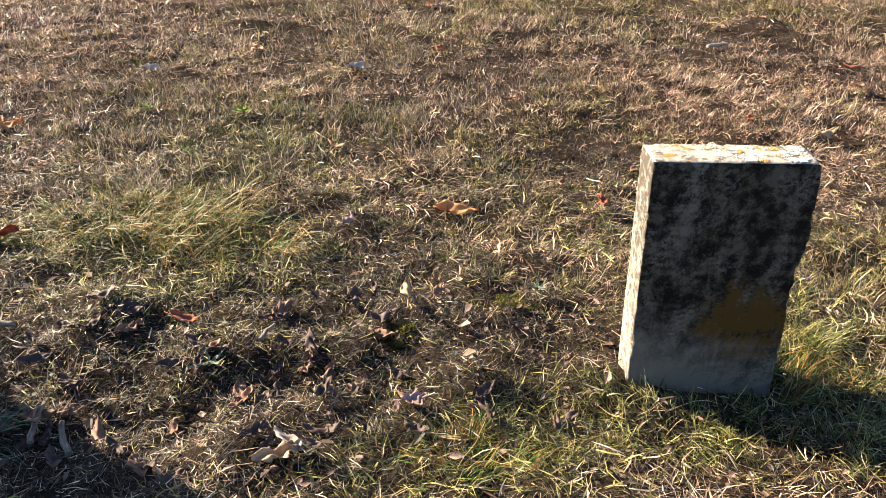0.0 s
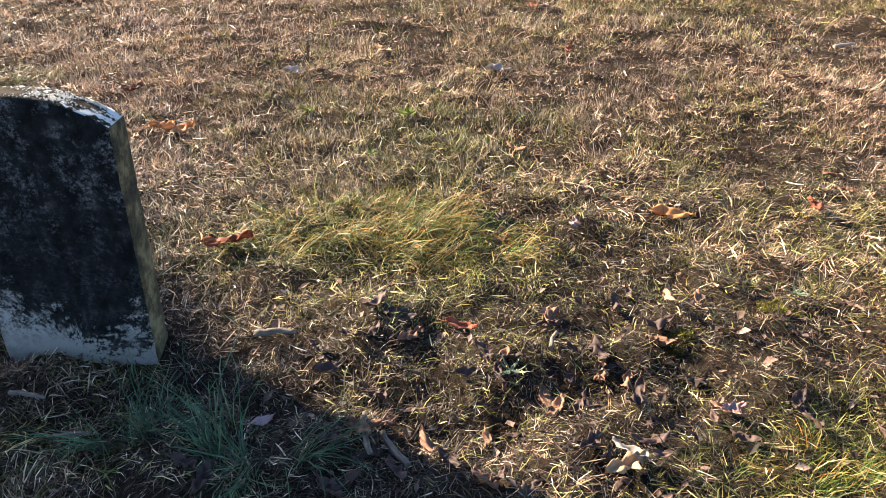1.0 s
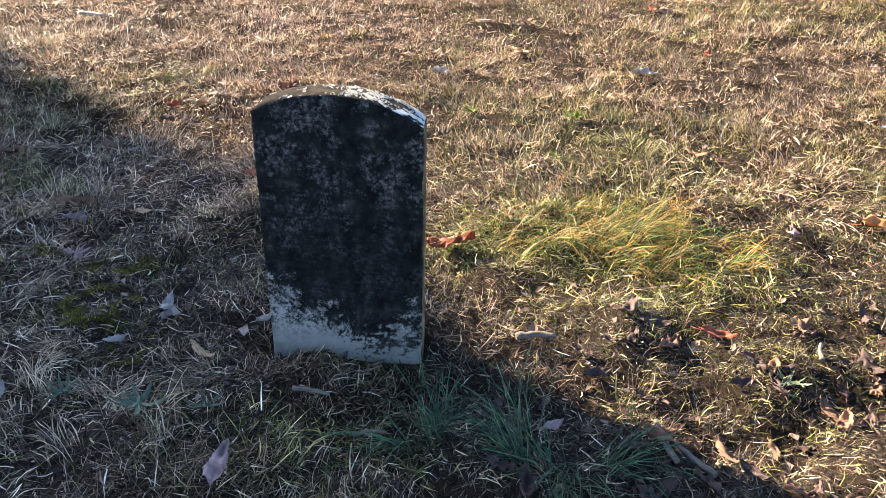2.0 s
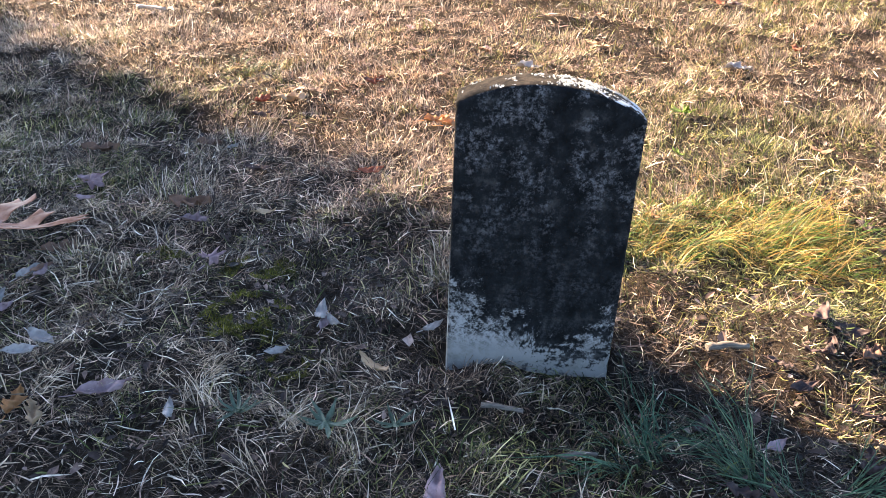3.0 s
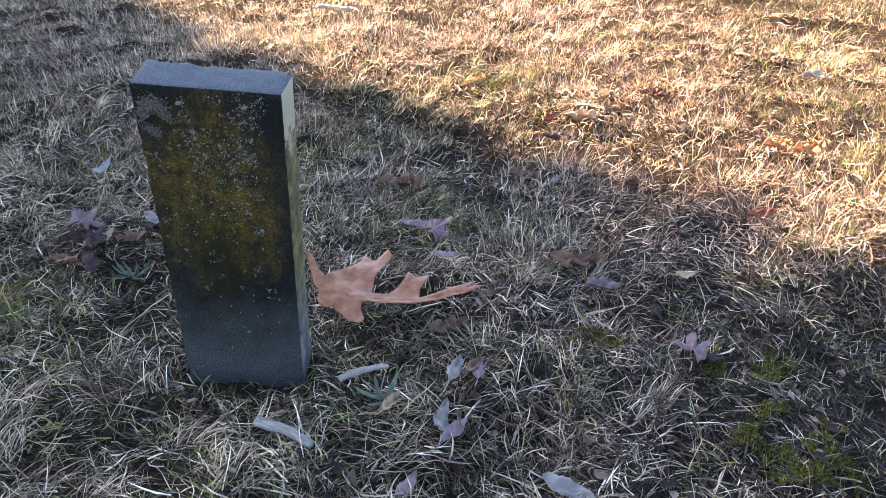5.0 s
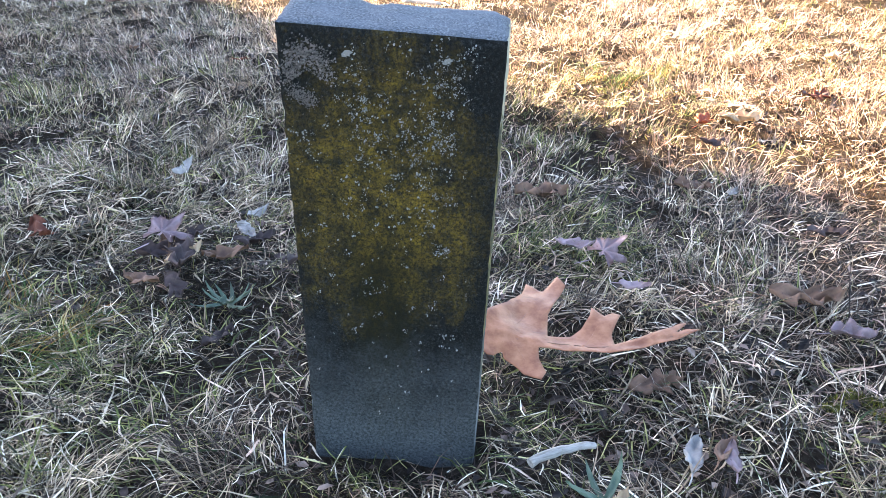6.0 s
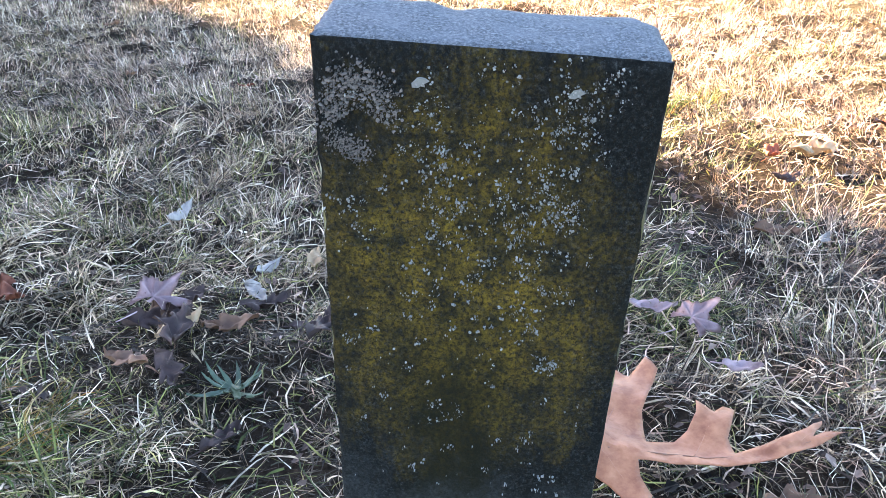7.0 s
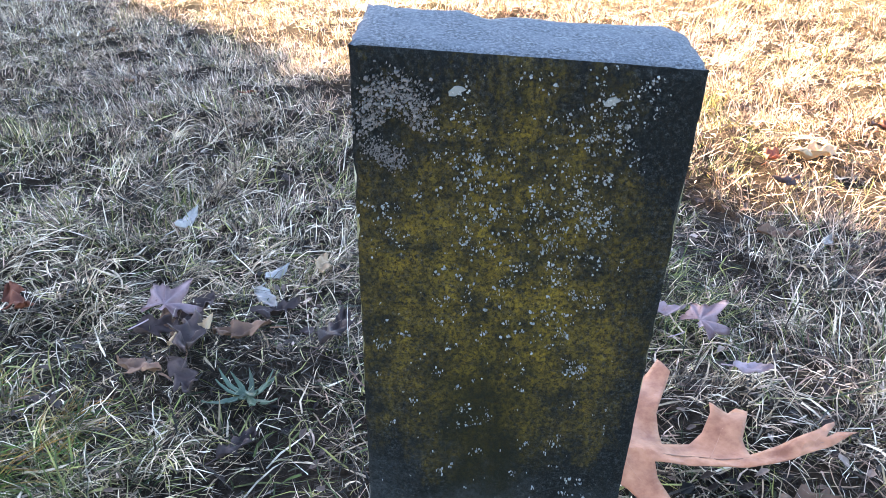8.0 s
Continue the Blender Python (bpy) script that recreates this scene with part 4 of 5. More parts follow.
crumbs("leaf_litter", 260, -0.9, 0.45, 0.95, 1.6, 0.013)
crumbs("leaf_litter", 260, -2.5, -1.4, 0.95, 1.8, 0.013)
crumbs("leaf_litter", 9000, -3.6, 1.2, 0.8, 2.3, 0.007)
crumbs("leaf_litter", 12000, -4.6, 2.2, 2.3, 3.6, 0.009)
crumbs("leaf_litter", 9000, -5.7, 3.3, 3.6, 5.6, 0.012)


def moss_patch(cx, cy, rx, ry, n):
    a, q = np.random.uniform(0, math.tau, n), np.sqrt(np.random.rand(n))
    x, y = cx + rx * q * np.cos(a), cy + ry * q * np.sin(a)
    keep = value_noise(x, y, 26, 91) > 0.50
    x, y = x[keep], y[keep]
    m = len(x)
    z = ground_z(x, y) + 0.006 + 0.014 * value_noise(x, y, 34, 92) * (1 - ((x - cx) / rx) ** 2 * 0.5)
    ob = blades("moss_patch", x, y, z, np.random.uniform(0, math.tau, m), np.random.uniform(0.5, 1.4, m), np.random.uniform(0.004, 0.010, m),
                np.random.uniform(0.0012, 0.0022, m), np.random.uniform(0, 1, m), MOSS, 2, "low yellow-green moss cushion in the turf")
    ob["category"] = "moss"
    return ob


for cx, cy, rx, ry, n in ((0.245, 1.485, 0.055, 0.035, 1800), (0.20, 1.235, 0.05, 0.03, 1600), (-1.84, 1.41, 0.10, 0.09, 5200), (-1.86, 1.60, 0.09, 0.05, 2600),
                          (-2.10, 1.66, 0.06, 0.04, 1400), (-1.72, 1.28, 0.05, 0.04, 1400), (-0.02, 1.36, 0.04, 0.03, 900)):
    moss_patch(cx, cy, rx, ry, n)


# ---------------------------------------------------------------- fallen leaves
MAT_UP = 0.028      # the straw mat carries the leaves


def shell(bm, top, cols, thick):
    """Turns a grid of points, row by row, into a thin closed sheet."""
    rows_n = len(top) // cols
    up = [bm.verts.new(p) for p in top]
    lo = [bm.verts.new((p[0], p[1], p[2] - thick)) for p in top]
    at = lambda g, r, c: g[r * cols + c]
    for r in range(rows_n - 1):
        for c in range(cols - 1):
            bm.faces.new((at(up, r, c), at(up, r, c + 1), at(up, r + 1, c + 1), at(up, r + 1, c)))
            bm.faces.new((at(lo, r + 1, c), at(lo, r + 1, c + 1), at(lo, r, c + 1), at(lo, r, c)))
        for c in (0, cols - 1):
            f = (at(up, r, c), at(up, r + 1, c), at(lo, r + 1, c), at(lo, r, c))
            bm.faces.new(f if c == 0 else f[::-1])
    for r in (0, rows_n - 1):
        for c in range(cols - 1):
            f = (at(up, r, c + 1), at(up, r, c), at(lo, r, c), at(lo, r, c + 1))
            bm.faces.new(f if r == 0 else f[::-1])
    for f in bm.faces:
        f.smooth = True


def leaf_blade(length, width, lobes, curl, cup, seed):
    """A leaf along x: lobes is the number of bays a side (0: plain oval); curl bends it along, cup across."""
    rng = random.Random(seed)
    bm = bmesh.new()
    nr, nc = (26, 9) if lobes else (20, 9)
    top = []
    p1, p2 = rng.uniform(0, 6), rng.uniform(0, 6)
    ragged = [rng.uniform(0.78, 1.1) for _ in range(2 * nr)]
    fold = 1 if rng.random() < 0.7 else -1
    bow = rng.uniform(-0.25, 0.25)
    for r in range(nr):
        s = r / (nr - 1)
        half = 0.5 * width * (math.sin(math.pi * min(1, s ** 0.75 * 0.98 + 0.02)) ** 0.9 + 0.03)
        for c in range(nc):
            v = 2 * c / (nc - 1) - 1
            h = half * (1 + (ragged[2 * r + (v > 0)] - 1) * v * v)
            if lobes:
                h *= 1 - 0.60 * (0.5 + 0.5 * math.cos(math.tau * lobes * s + p1 * (v > 0) * 0.2)) * min(1, 3 * s + 0.3)
            d = v * h
            x = length * s + abs(v) * h * (0.6 if lobes else 0.3)
            bend = fold * cup * abs(v) * half * 0.85 - fold * cup * 0.5 * abs(v) ** 3 * half + curl * length * (s - 0.5) ** 2 * 1.4
            ripple = 0.07 * width * math.sin(7 * s + p1 + 2.5 * v) + 0.05 * width * math.sin(15 * s + p2 - 4 * v) + 0.035 * width * math.sin(31 * s + 6 * abs(v)) * abs(v)
            vein = -0.016 * width * abs(math.sin(9 * math.pi * s - 4 * abs(v)))
            pull = 1 - 0.35 * min(1, abs(cup)) * abs(v)
            top.append((x, d * pull + bow * length * s * s, bend + ripple + vein))
    low = min(p[2] for p in top)
    shell(bm, [(a, b, c - low) for a, b, c in top], nc, 0.0006)
    return bm


def maple_blade(size, curl, seed):
    """A five-lobed toothed leaf lying along x, its stalk at the origin."""
    rng = random.Random(seed)
    lobes = [(0.0, 1.0), (0.95, 0.86), (-0.95, 0.86), (1.95, 0.55), (-1.95, 0.55)]
    bm = bmesh.new()
    spokes, rings = 60, 5
    p1, p2 = rng.uniform(0, 6), rng.uniform(0, 6)
    grid = []
    for i in range(spokes):
        a = (i + 0.5) / spokes * 5.6 - 2.8
        r = 0.86 * max(0.52, max(q * math.exp(-((a - c) / 0.40) ** 2) for c, q in lobes)) * rng.uniform(0.84, 1.06)
        line = []
        for k in range(1, rings + 1):
            d = 0.62 * size * r * k / rings
            z = 0.30 * curl * size * (k / rings) ** 2 * math.sin(2 * a + p1) + 0.05 * size * math.sin(9 * a + p2) * (k / rings) + 0.04 * size * math.cos(5 * a) * (k / rings)
            line.append(bm.verts.new((0.30 * size + d * math.cos(a), d * math.sin(a), z + 0.12 * size)))
        grid.append(line)
    hub = bm.verts.new((0.30 * size, 0, 0.12 * size))
    for u, v in zip(grid, grid[1:]):
        bm.faces.new((hub, u[0], v[0]))
        for k in range(rings - 1):
            bm.faces.new((u[k], u[k + 1], v[k + 1], v[k]))
    low = min(v.co.z for v in bm.verts)
    for v in bm.verts:
        v.co.z -= low
    bmesh.ops.solidify(bm, geom=list(bm.faces), thickness=0.0006)
    for f in bm.faces:
        f.smooth = True
    return bm


def tube(points, radii, sides=6):
    bm = bmesh.new()
    rings = []
    for i, p in enumerate(points):
        p = Vector(p)
        d = (Vector(points[min(i + 1, len(points) - 1)]) - Vector(points[max(i - 1, 0)])).normalized()
        u = d.orthogonal().normalized()
        w = d.cross(u)
        rings.append([bm.verts.new(p + (u * math.cos(k * math.tau / sides) + w * math.sin(k * math.tau / sides)) * radii[i]) for k in range(sides)])
    for a, b in zip(rings, rings[1:]):
        for k in range(sides):
            bm.faces.new((a[k], a[(k + 1) % sides], b[(k + 1) % sides], b[k])).smooth = True
    bm.faces.new(rings[0][::-1])
    bm.faces.new(rings[-1])
    return bm


_seed = [100]


def fallen_leaf(x, y, length, shape, heading, curl, cup, colour, label, tip=0.0, up=0.0):
    _seed[0] += 1
    width = length * (0.72 if shape >= 3 else 0.5)
    body = bpy.data.objects.new("fallen_leaf", None)
    scene.collection.objects.link(body)
    body.empty_display_size = 0.02
    smooth(part("leaf_blade", maple_blade(length, curl, _seed[0]) if shape == 5 else leaf_blade(length, width, shape, curl, cup, _seed[0]), LEAF[colour], body))
    z0 = 0.012 * abs(curl) + 0.0015
    part("leaf_stalk", tube([(0.03 * length, 0, z0), (0.0, 0.0, z0), (-0.12 * length, 0.015 * length, z0), (-0.26 * length, 0.05 * length, z0 - 0.001)],
                            [0.0009, 0.0011, 0.0009, 0.0008], 5), LEAF[colour], body)
    body.matrix_world = pose(x, y, float(ground_z(x, y)) + MAT_UP * 0.75 + up, 0, 0, heading) @ pose(0, 0, 0, tip, 0, 0) @ pose(-length / 2, 0, 0)
    return tagged(body, label, "leaf", "fallen leaves")


# x, y, length, bays, heading, curl, cup, tip
BRIGHT = ((0.112, 1.938, 0.125, 0, 10, 0.3, 0.5, "orange"), (0.084, 3.56, 0.09, 3, 70, 0.4, 0.5, "red"), (-0.49, 1.39, 0.075, 0, -20, 0.5, 0.9, "red"),
          (1.218, 2.64, 0.07, 3, 80, 0.5, 0.6, "red"), (-1.425, 2.51, 0.11, 3, 20, 0.5, 0.6, "orange"), (-1.068, 1.711, 0.13, 3, 200, 0.4, 0.5, "red"),
          (-1.667, 2.134, 0.075, 0, 10, 0.4, 0.5, "red"), (-1.747, 2.96, 0.09, 3, 40, 0.5, 0.5, "red"), (-2.114, 2.676, 0.08, 3, 60, 0.5, 0.6, "red"),
          (-2.166, 1.128, 0.065, 3, 100, 0.3, 0.5, "orange"), (-1.50, 2.55, 0.09, 3, 30, 0.4, 0.5, "orange"))
for x, y, ln, sh, hd, cu, cp, col in BRIGHT:
    fallen_leaf(x, y, ln, sh, hd, cu, cp, col, "curled %s dead leaf lying on dry grass" % ("orange-brown" if col == "orange" else "rust-red"), 12, 0.004)
DARK = ((-0.362, 1.905, 0.09, 3, 80), (-0.375, 1.79, 0.08, 3, 40), (0.451, 2.149, 0.08, 0, 75), (-1.115, 2.47, 0.08, 3, 60), (0.961, 3.116, 0.11, 3, 150),
        (-0.916, 1.87, 0.07, 0, 90), (-2.1, 2.6, 0.09, 3, 20), (-2.195, 2.331, 0.10, 3, 0), (0.06, 1.514, 0.07, 0, 70), (-1.998, 2.14, 0.09, 3, 10),
        (-3.111, 1.907, 0.11, 3, 120), (-2.363, 1.694, 0.10, 3, 20), (-2.969, 1.715, 0.07, 3, 60), (-0.60, 1.36, 0.08, 3, 30), (0.70, 2.2, 0.08, 3, 140),
        (-2.936, 1.952, 0.06, 3, 10))
for i, (x, y, ln, sh, hd) in enumerate(DARK):
    fallen_leaf(x, y, ln * 0.8, sh, hd, 0.35, 0.6, "dark" if i % 3 == 0 else "brown", "dark brown shrivelled dead leaf in the turf", 10 * (i % 3), -0.006)
LILAC = ((-0.176, 1.822, 0.075, 3, 60, 0.5), (0.015, 1.142, 0.065, 3, 10, 0.4), (-0.865, 1.117, 0.06, 0, 20, 0.5), (-2.45, 2.045, 0.085, 0, -15, 0.8),
         (-2.075, 1.815, 0.085, 3, 20, 0.5), (-2.02, 1.164, 0.115, 0, 25, 0.95), (-2.343, 1.406, 0.075, 0, 60, 0.7), (-2.308, 1.517, 0.06, 0, 85, 0.5),
         (-1.96, 1.600, 0.085, 5, 80, 0.5), (-3.128, 1.935, 0.105, 5, 70, 0.35), (-2.395, 1.998, 0.10, 5, 40, 0.4), (-2.371, 1.87, 0.06, 0, 0, 0.4),
         (-2.40, 1.303, 0.06, 0, 50, 0.5), (-1.672, 1.391, 0.07, 0, 80, 0.7))
for x, y, ln, sh, hd, cp in LILAC:
    fallen_leaf(x, y, ln if sh == 5 else ln * 0.82, sh, hd, 0.35, cp, "mauve" if sh == 5 else "lilac",
                "faded mauve maple leaf lying on the grass" if sh == 5 else "faded purple-grey dead leaf curled on the grass", 8, 0.024 if sh == 5 else 0.006)
PALE = ((-0.271, 3.27, 0.11, 3, 10, "pale"), (-2.188, 1.29, 0.075, 0, -25, "pale"), (-2.204, 1.241, 0.065, 0, 10, "pale"), (-1.894, 1.124, 0.05, 0, 100, "pale"),
        (-1.686, 1.418, 0.07, 0, 95, "pale"), (-1.654, 1.383, 0.045, 0, -60, "pale"), (-1.751, 1.30, 0.05, 0, 35, "pale"), (-1.458, 1.386, 0.05, 0, 40, "pale"),
        (-2.349, 1.529, 0.065, 0, 80, "pale"), (-2.364, 1.422, 0.07, 0, 95, "pale"), (-3.017, 1.997, 0.065, 0, -40, "pale"), (-3.235, 2.222, 0.075, 0, 80, "pale"),
        (-2.111, 1.099, 0.065, 3, 110, "tan"), (-1.144, 3.2, 0.10, 3, 5, "pale"), (-2.975, 2.125, 0.075, 0, 110, "tan"), (-3.04, 2.09, 0.06, 0, 80, "pale"))
for x, y, ln, sh, hd, col in PALE:
    fallen_leaf(x, y, ln, sh, hd, 0.3, 0.85, col, "bleached curled dead leaf lying in the grass", 15, 0.006)
TAN = ((1.435, 2.516, 0.12, 0, 40, "tan"), (-0.208, 1.03, 0.07, 0, 140, "pale"), (-0.221, 1.0, 0.09, 3, 20, "tan"), (-0.56, 1.072, 0.065, 0, 95, "brown"),
       (-0.685, 1.088, 0.07, 3, 130, "brown"), (-1.557, 1.272, 0.07, 0, 130, "tan"), (-2.509, 2.266, 0.11, 3, 20, "brown"), (-2.112, 1.89, 0.11, 3, -10, "brown"),
       (-2.318, 1.531, 0.05, 0, 70, "brown"), (-2.437, 1.439, 0.05, 0, 60, "tan"), (-1.903, 1.853, 0.05, 0, 10, "tan"), (-2.021, 2.71, 0.12, 3, 20, "tan"),
       (-1.438, 0.953, 0.10, 0, 100, "lilac"), (-0.015, 1.488, 0.08, 0, 100, "tan"), (-3.083, 1.882, 0.08, 0, 60, "tan"), (-2.12, 2.312, 0.05, 0, 60, "pale"))
for x, y, ln, sh, hd, col in TAN:
    fallen_leaf(x, y, ln, sh, hd, 0.4, 0.8, col, "dry %s leaf rolled at its edges in the grass" % {"tan": "tan", "brown": "brown", "lilac": "grey-purple", "pale": "pale"}[col], 10, 0.005)
# a clump of dark rotting leaves beside the slate stone
for i, (x, y, ln, hd) in enumerate(((-3.13, 1.905, 0.085, 30), (-3.08, 1.86, 0.095, 110), (-3.02, 1.895, 0.075, 200), (-2.90, 1.93, 0.085, 70),
                                    (-3.06, 1.80, 0.07, 320), (-3.12, 1.81, 0.065, 160), (-2.995, 1.96, 0.07, 20), (-3.10, 1.94, 0.07, 250))):
    fallen_leaf(x, y, ln, 3, hd, 0.45, 0.6, ("dark", "dark", "brown")[i % 3], "blackish brown rotting leaf in a damp clump", 14 - 7 * (i % 4), 0.006)
# dark leaves between the square and arched stones, standing also for the hollow's shadows
rng = random.Random(78)
for i in range(70):
    x, y = rng.gauss(-0.38, 0.36), rng.gauss(1.22, 0.16)
    if not (-1.05 < x < 0.38 and 0.9 < y < 1.62):
        continue
    col = rng.choice(("dark", "dark", "brown", "dark", "dark"))
    fallen_leaf(x, y, rng.uniform(0.035, 0.075), rng.choice((0, 3, 3)), rng.uniform(0, 360), rng.uniform(0.2, 0.7), rng.uniform(0.3, 1.0), col,
                "%s shrivelled leaf in the damp hollow" % {"brown": "brown", "dark": "blackish"}[col], rng.uniform(0, 30), -0.008)
# smaller leaves strewn over the turf behind
rng = random.Random(77)
for i in range(64):
    x, y = rng.uniform(-4.6, 2.4), 1.9 + 3.2 * rng.random() ** 0.8
    col = rng.choice(("brown", "dark", "brown", "tan", "lilac", "red", "dark"))
    fallen_leaf(x, y, rng.uniform(0.04, 0.085), rng.choice((0, 3, 3)), rng.uniform(0, 360), rng.uniform(0.2, 0.6), rng.uniform(0.3, 0.9), col,
                "small %s dead leaf sunk into the turf" % {"brown": "brown", "dark": "blackened", "tan": "tan", "lilac": "faded purple", "red": "rust-red"}[col], rng.uniform(0, 25))


# the big oak leaf beside the slate stone: pointed lobes off one midrib
OAK_LENGTH = 0.308
# share along the midrib, angle from it, lobe length, width at its root, tip points
OAK_UP = ((0.02, 112, 0.062, 0.022, 1), (0.17, 63, 0.150, 0.076, 2), (0.50, 60, 0.078, 0.056, 2), (0.86, 27, 0.032, 0.013, 1))
OAK_LOW = ((0.06, -100, 0.014, 0.030, 1), (0.185, -58, 0.050, 0.048, 1))


def oak_z(x, y):
    """Height of the dry leaf over its lowest part: it lies like a shallow dish, the lobes curling."""
    z = 0.022 + 0.10 * max(0.0, y - 0.015) - 0.20 * max(0.0, -y - 0.012) - 0.8 * max(0.0, y - 0.06) ** 2
    z += 0.005 * math.sin(x * 34) * (1 if y > 0 else 0.5) + 0.003 * math.sin(y * 70 + x * 20)
    z += 0.07 * max(0.0, abs(y) - 0.012) * math.sin(x * 48 + (1.2 if y > 0 else 3.4)) - 0.35 * max(0.0, abs(y) - 0.006) * max(0.0, (x - 0.17) / 0.14)
    return z + 0.45 * max(0, 0.06 - x) * (0.4 + 14 * max(0.0, y)) + 0.10 * max(0.0, x - 0.2) + 0.002 * abs(math.sin(x * 60 - abs(y) * 70))


def oak_bend(x):
    """Sideways sweep of the midrib."""
    return -0.013 * math.sin(min(x, 0.19) / 0.19 * math.pi / 2) + 0.028 * max(0.0, (x - 0.17) / 0.135) ** 1.5


def oak_half(s):
    return float(np.interp(s, (0.0, 0.12, 0.30, 0.40, 0.85, 1.0), (0.020, 0.026, 0.024, 0.0145, 0.012, 0.003)))


def lobe_frame(s, ang, sign):
    a = radians(ang)
    d, n = Vector((math.cos(a), math.sin(a))), Vector((-math.sin(a), math.cos(a))) * -sign
    return d, n, Vector((s * OAK_LENGTH, oak_half(s) * sign * 0.85))


def oak_leaf():
    def side(lobes_, sign):
        pts = [(0.02 * OAK_LENGTH, 0.006 * sign)]
        for s, ang, ln, w, tips in lobes_:
            d, n, root = lobe_frame(s, ang, sign)
            back, front = root - n * w * 0.5, root + n * w * 0.5
            pts.append((back.x, back.y))
            pts.append(tuple(back + d * ln * 0.28 + n * w * 0.14))
            pts.append(tuple(back + d * ln * 0.62 + n * w * 0.17))
            if tips == 2:
                pts.append(tuple(root + d * ln * 0.86 - n * w * 0.42))
                pts.append(tuple(root + d * ln * 0.78 - n * w * 0.02))
                pts.append(tuple(root + d * ln * 1.02 + n * w * 0.10))
                pts.append(tuple(root + d * ln * 0.92 + n * w * 0.34))
            else:
                pts.append(tuple(root + d * ln - n * w * 0.05))
                pts.append(tuple(root + d * ln * 0.84 + n * w * 0.24))
            pts.append(tuple(front + d * ln * 0.40 - n * w * 0.14))
            pts.append(tuple(front + d * ln * 0.12 + n * w * 0.06))
        return pts
    outline = side(OAK_UP, 1) + [(0.93 * OAK_LENGTH, 0.007), (OAK_LENGTH, 0.001), (0.90 * OAK_LENGTH, -0.006), (0.66 * OAK_LENGTH, -0.014), (0.36 * OAK_LENGTH, -0.013)] + side(OAK_LOW, -1)[::-1]
    bm = bmesh.new()
    face = bm.faces.new([bm.verts.new((x, y, 0)) for x, y in outline])
    bmesh.ops.triangulate(bm, faces=[face])
    for _ in range(4):
        bmesh.ops.subdivide_edges(bm, edges=[e for e in bm.edges if e.calc_length() > 0.008], cuts=1)
        bmesh.ops.triangulate(bm, faces=[f for f in bm.faces if len(f.verts) > 3])
    for v in bm.verts:
        v.co = (v.co.x, v.co.y + oak_bend(v.co.x), oak_z(v.co.x, v.co.y))
    bm.normal_update()
    bmesh.ops.solidify(bm, geom=list(bm.faces), thickness=0.0007)
    for f in bm.faces:
        f.smooth = True
    return bm


body = bpy.data.objects.new("fallen_leaf", None)
scene.collection.objects.link(body)
part("leaf_blade", oak_leaf(), LEAF["oak"], body, "large tan lobed blade")
part("midrib", tube([(OAK_LENGTH * k / 16, oak_bend(OAK_LENGTH * k / 16), oak_z(OAK_LENGTH * k / 16, 0) + 0.0004) for k in range(1, 16)], [0.0009 - 0.00004 * k for k in range(1, 16)], 6),
     LEAF["oak_rib"], body, "dark midrib")
for sign, lobes_ in ((1, OAK_UP), (-1, OAK_LOW)):
    for s_, ang, ln, w, tips in lobes_:
        d, n, root = lobe_frame(s_, ang, sign)
        start, end = Vector((max(0.01, s_ - 0.04) * OAK_LENGTH, 0)), root + d * ln * 0.85
        line = [start.lerp(end, k / 8) for k in range(9)]
        part("side_vein", tube([(q.x, q.y + oak_bend(q.x), oak_z(q.x, q.y) + 0.0003) for q in line], [0.0006 - 0.00004 * k for k in range(9)], 5), LEAF["oak_vein"], body)
part("leaf_stalk", tube([(0.010, 0, oak_z(0.01, 0)), (-0.012, -0.004, 0.036), (-0.035, -0.012, 0.028)], [0.0013, 0.0012, 0.0014], 6), LEAF["oak_rib"], body)
body.matrix_world = pose(-2.602, 1.700, 0.012, 0, 0, 6)
tagged(body, "large dry tan oak leaf with pointed lobes beside the slate stone", "leaf", "fallen leaves")


# ---------------------------------------------------------------- sticks and curled bark
def stick(x, y, length, heading, radius, mat, label, bend=0.05, z=0.028):
    _seed[0] += 1
    rng = random.Random(_seed[0])
    n = 9
    pts, rad = [], []
    for i in range(n):
        s = i / (n - 1)
        pts.append((length * (s - 0.5), bend * length * math.sin(s * 3.1) + rng.gauss(0, 0.03) * radius * 4, rng.gauss(0, 0.15) * radius))
        rad.append(radius * (1 - 0.3 * s) * rng.uniform(0.88, 1.12))
    ob = part("stick", tube(pts, rad, 9), mat)
    ob.matrix_world = pose(x, y, float(ground_z(x, y)) + z, 0, rng.uniform(-4, 4), heading)
    return tagged(ob, label, "stick", "fallen sticks")


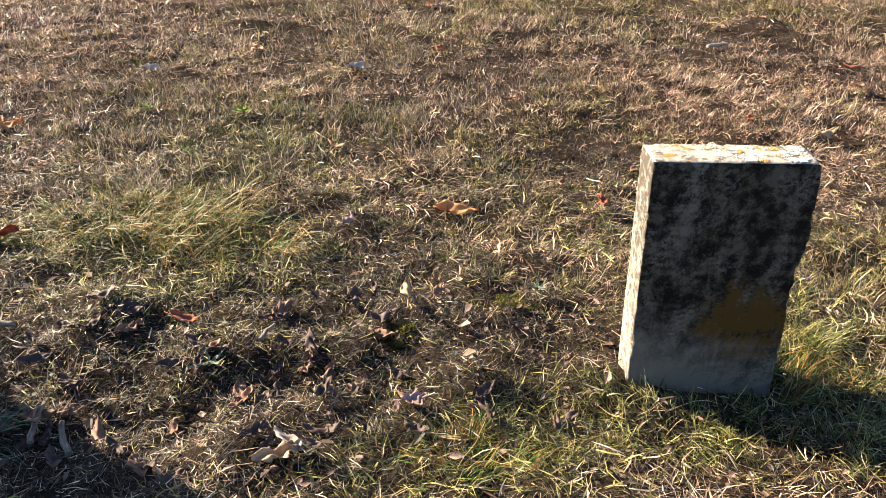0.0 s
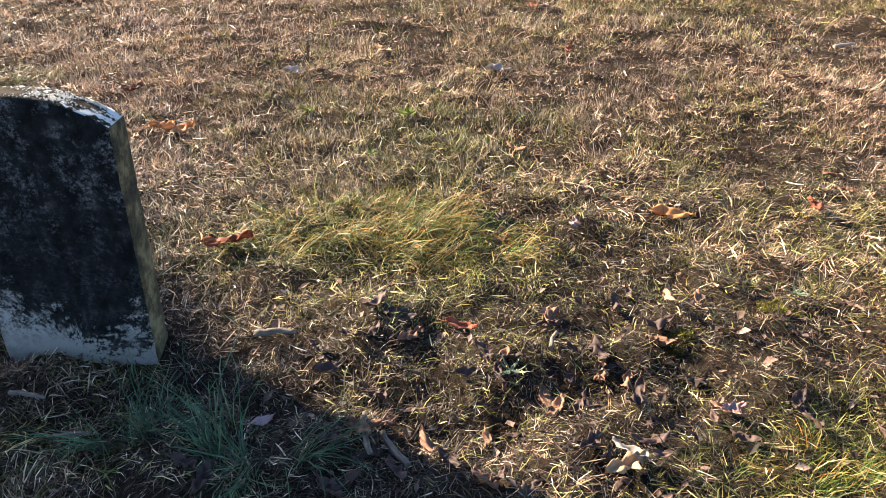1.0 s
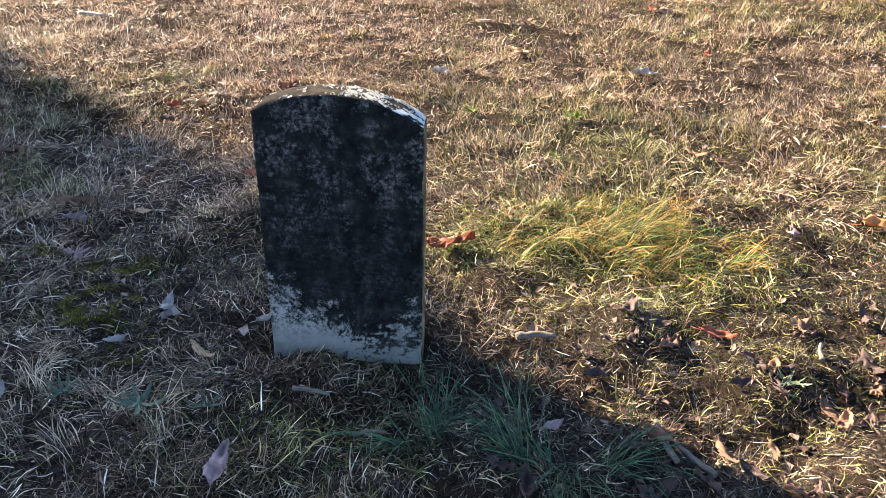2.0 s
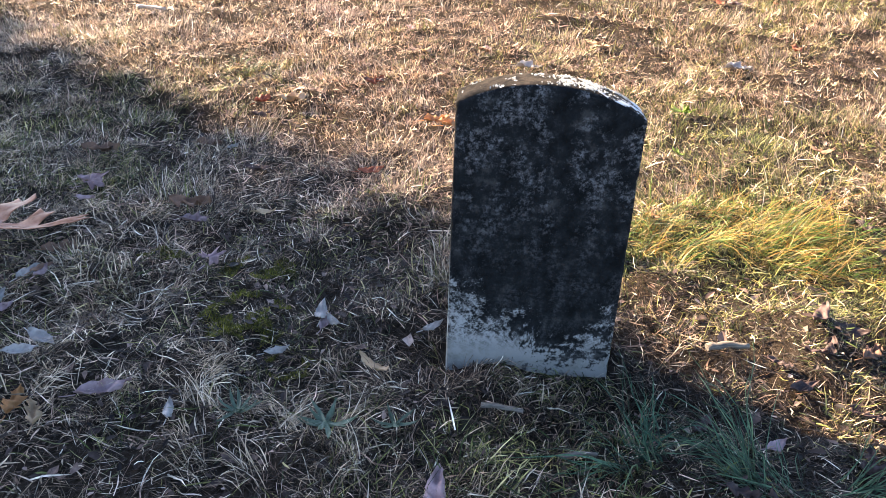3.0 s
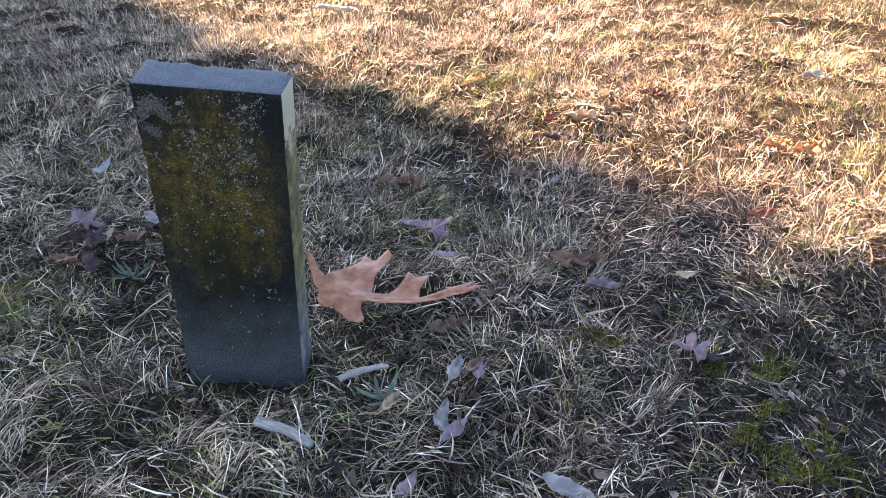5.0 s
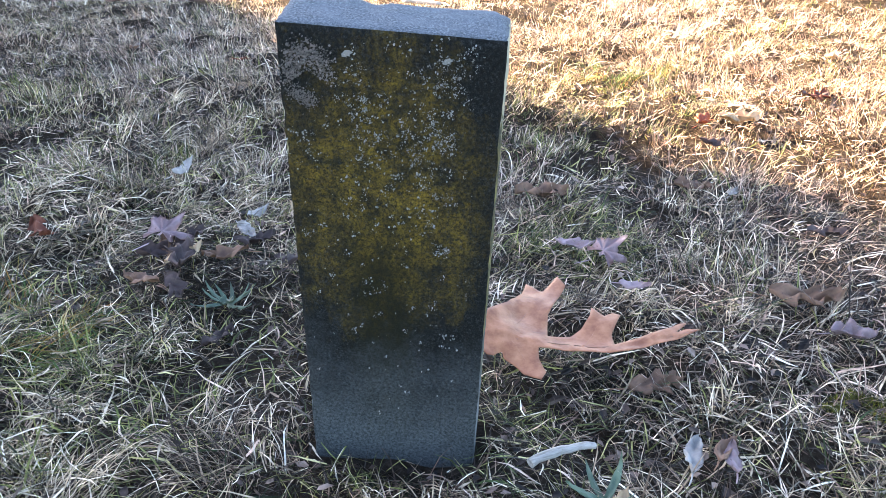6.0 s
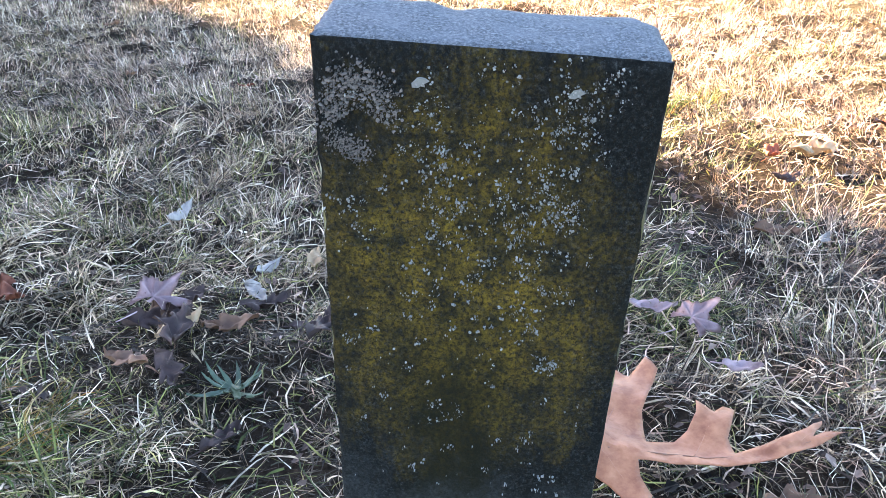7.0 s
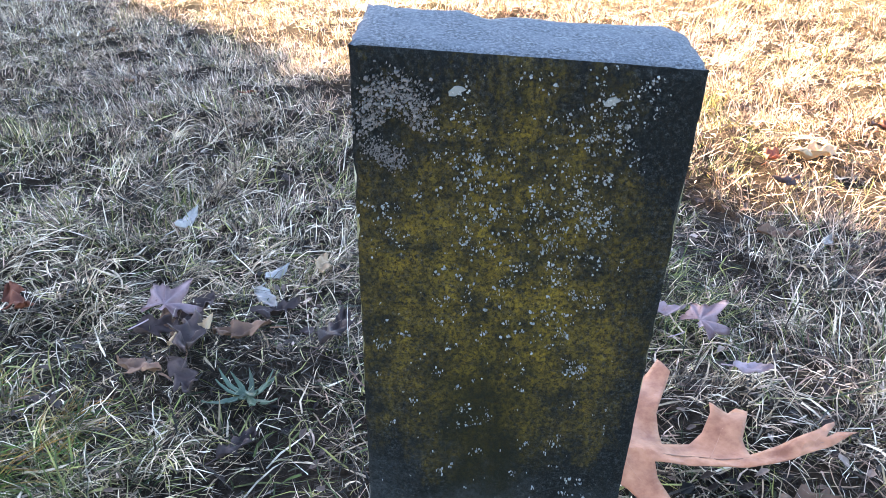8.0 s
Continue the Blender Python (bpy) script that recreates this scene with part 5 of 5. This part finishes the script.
for x, y, ln, hd, r, mat, lab in (
        (-0.883, 1.352, 0.085, 6, 0.008, TWIG, "short thick weathered grey twig lying in the grass"),
        (-0.62, 1.065, 0.10, 120, 0.007, TWIG, "weathered grey twig lying in dead grass"),
        (-0.67, 1.08, 0.10, 100, 0.006, TWIG, "weathered grey twig lying in dead grass"),
        (-2.49, 1.520, 0.080, 22, 0.006, PALE_STICK, "pale peeled stick lying on the grass"),
        (-2.589, 1.388, 0.10, -25, 0.009, PALE_STICK, "pale curled strip of bark on the grass"),
        (-1.325, 1.180, 0.075, -12, 0.006, TWIG, "grey twig at the foot of the arched stone"),
        (-2.965, 3.90, 0.16, -15, 0.010, PALE_STICK, "bleached stick lying in the sunlit turf"),
        (1.46, 3.70, 0.12, 15, 0.008, PALE_STICK, "bleached stick lying in the sunlit turf"),
        (-0.30, 1.33, 0.06, 70, 0.005, TWIG, "weathered grey twig lying in dead grass"),
        (-1.20, 1.08, 0.06, 10, 0.004, TWIG, "thin grey twig in dark grass")):
    stick(x, y, ln, hd, r, mat, lab)


# ---------------------------------------------------------------- small plants
def rosette(x, y, n, ln, colour, label, category, seed):
    rng = random.Random(seed)
    body = bpy.data.objects.new("rosette_plant", None)
    scene.collection.objects.link(body)
    for i in range(n):
        q = ln * rng.uniform(0.7, 1.1)
        ob = smooth(part("leaf", leaf_blade(q, q * (0.17 if colour == "plantain" else 0.34), 0, 0.35, 0.35, seed * 50 + i), LEAF[colour], body))
        ob.matrix_local = pose(0, 0, 0.004 + 0.001 * i, 0, -rng.uniform(10, 40), i * 360 / n + rng.uniform(-14, 14))
    body.matrix_world = pose(x, y, float(ground_z(x, y)) + 0.012)
    return tagged(body, label, category, "small weeds")


for i, (x, y, n, ln, col) in enumerate(((-2.985, 1.80, 11, 0.058, "plantain"), (-1.779, 1.137, 11, 0.05, "plantain"), (-1.622, 1.101, 12, 0.062, "plantain"),
                                        (-2.45, 1.45, 6, 0.055, "plantain"), (-0.642, 2.655, 8, 0.05, "green"), (-1.02, 2.74, 6, 0.045, "green"), (-0.40, 1.24, 7, 0.045, "plantain"),
                                        (-1.51, 1.12, 6, 0.05, "plantain"), (0.30, 1.53, 8, 0.04, "plantain"), (-0.75, 2.30, 5, 0.03, "green"))):
    rosette(x, y, n, ln, col, "flat rosette of %s weed leaves in the turf" % ("grey-green" if col == "plantain" else "bright green"), "weed", 300 + i)


# ---------------------------------------------------------------- unseen spruce, added to cast the shade over the stones
def needle_material():
    t = Tree("spruce_needles")
    return t.finish(t.ramp(t.noise(9, 4), [(0.3, (0.02, 0.04, 0.018)), (0.7, (0.05, 0.085, 0.035))]), 0.7, 0.3)


def spruce(base, height, spread):
    body = bpy.data.objects.new("shade_spruce", None)
    scene.collection.objects.link(body)
    part("trunk", tube([(0, 0, -0.2), (0, 0, 0.4), (0.03, 0, height * 0.5), (0, 0, height * 0.98)], [0.34, 0.24, 0.14, 0.02], 12), TRUNK, body)
    rs = np.random.RandomState(5)
    n = 40000
    h = 1 - np.sqrt(rs.rand(n))                       # more clumps low down
    q = spread * (1 - h) * np.sqrt(rs.rand(n)) * (1 - 0.05 * rs.rand(n))
    q = q * (1 + 0.13 * np.exp(-((h - 0.588) / 0.034) ** 2))      # bulge added to push the shade edge outwards behind the arched stone
    a = rs.uniform(0, math.tau, n)
    c = np.stack([q * np.cos(a), q * np.sin(a), 0.05 + h * height], -1)
    out = np.stack([np.cos(a), np.sin(a), -0.35 + 0 * a], -1)
    sidew = np.stack([-np.sin(a), np.cos(a), 0 * a], -1)
    s = rs.uniform(0.22, 0.46, n)[:, None] * (0.35 + 0.65 * (1 - h))[:, None]
    lift = np.stack([0 * a, 0 * a, 1 + 0 * a], -1)
    co = np.stack([c - out * s, c + sidew * s * 0.8 + lift * s * 0.3, c + out * s * 0.5, c - sidew * s * 0.8 - lift * s * 0.5], 1)
    me = bpy.data.meshes.new("crown")
    me.from_pydata(co.reshape(-1, 3), [], np.arange(n * 4).reshape(-1, 4))
    me.materials.append(needle_material())
    crown = new("crown", me)
    crown.parent = body
    body.matrix_world = pose(*base)
    return tagged(body, "tall conical spruce, unseen, added to cast the shade over the stones", "tree")


spruce((-12.07, 6.29, 0.0), 8.85, 4.2)
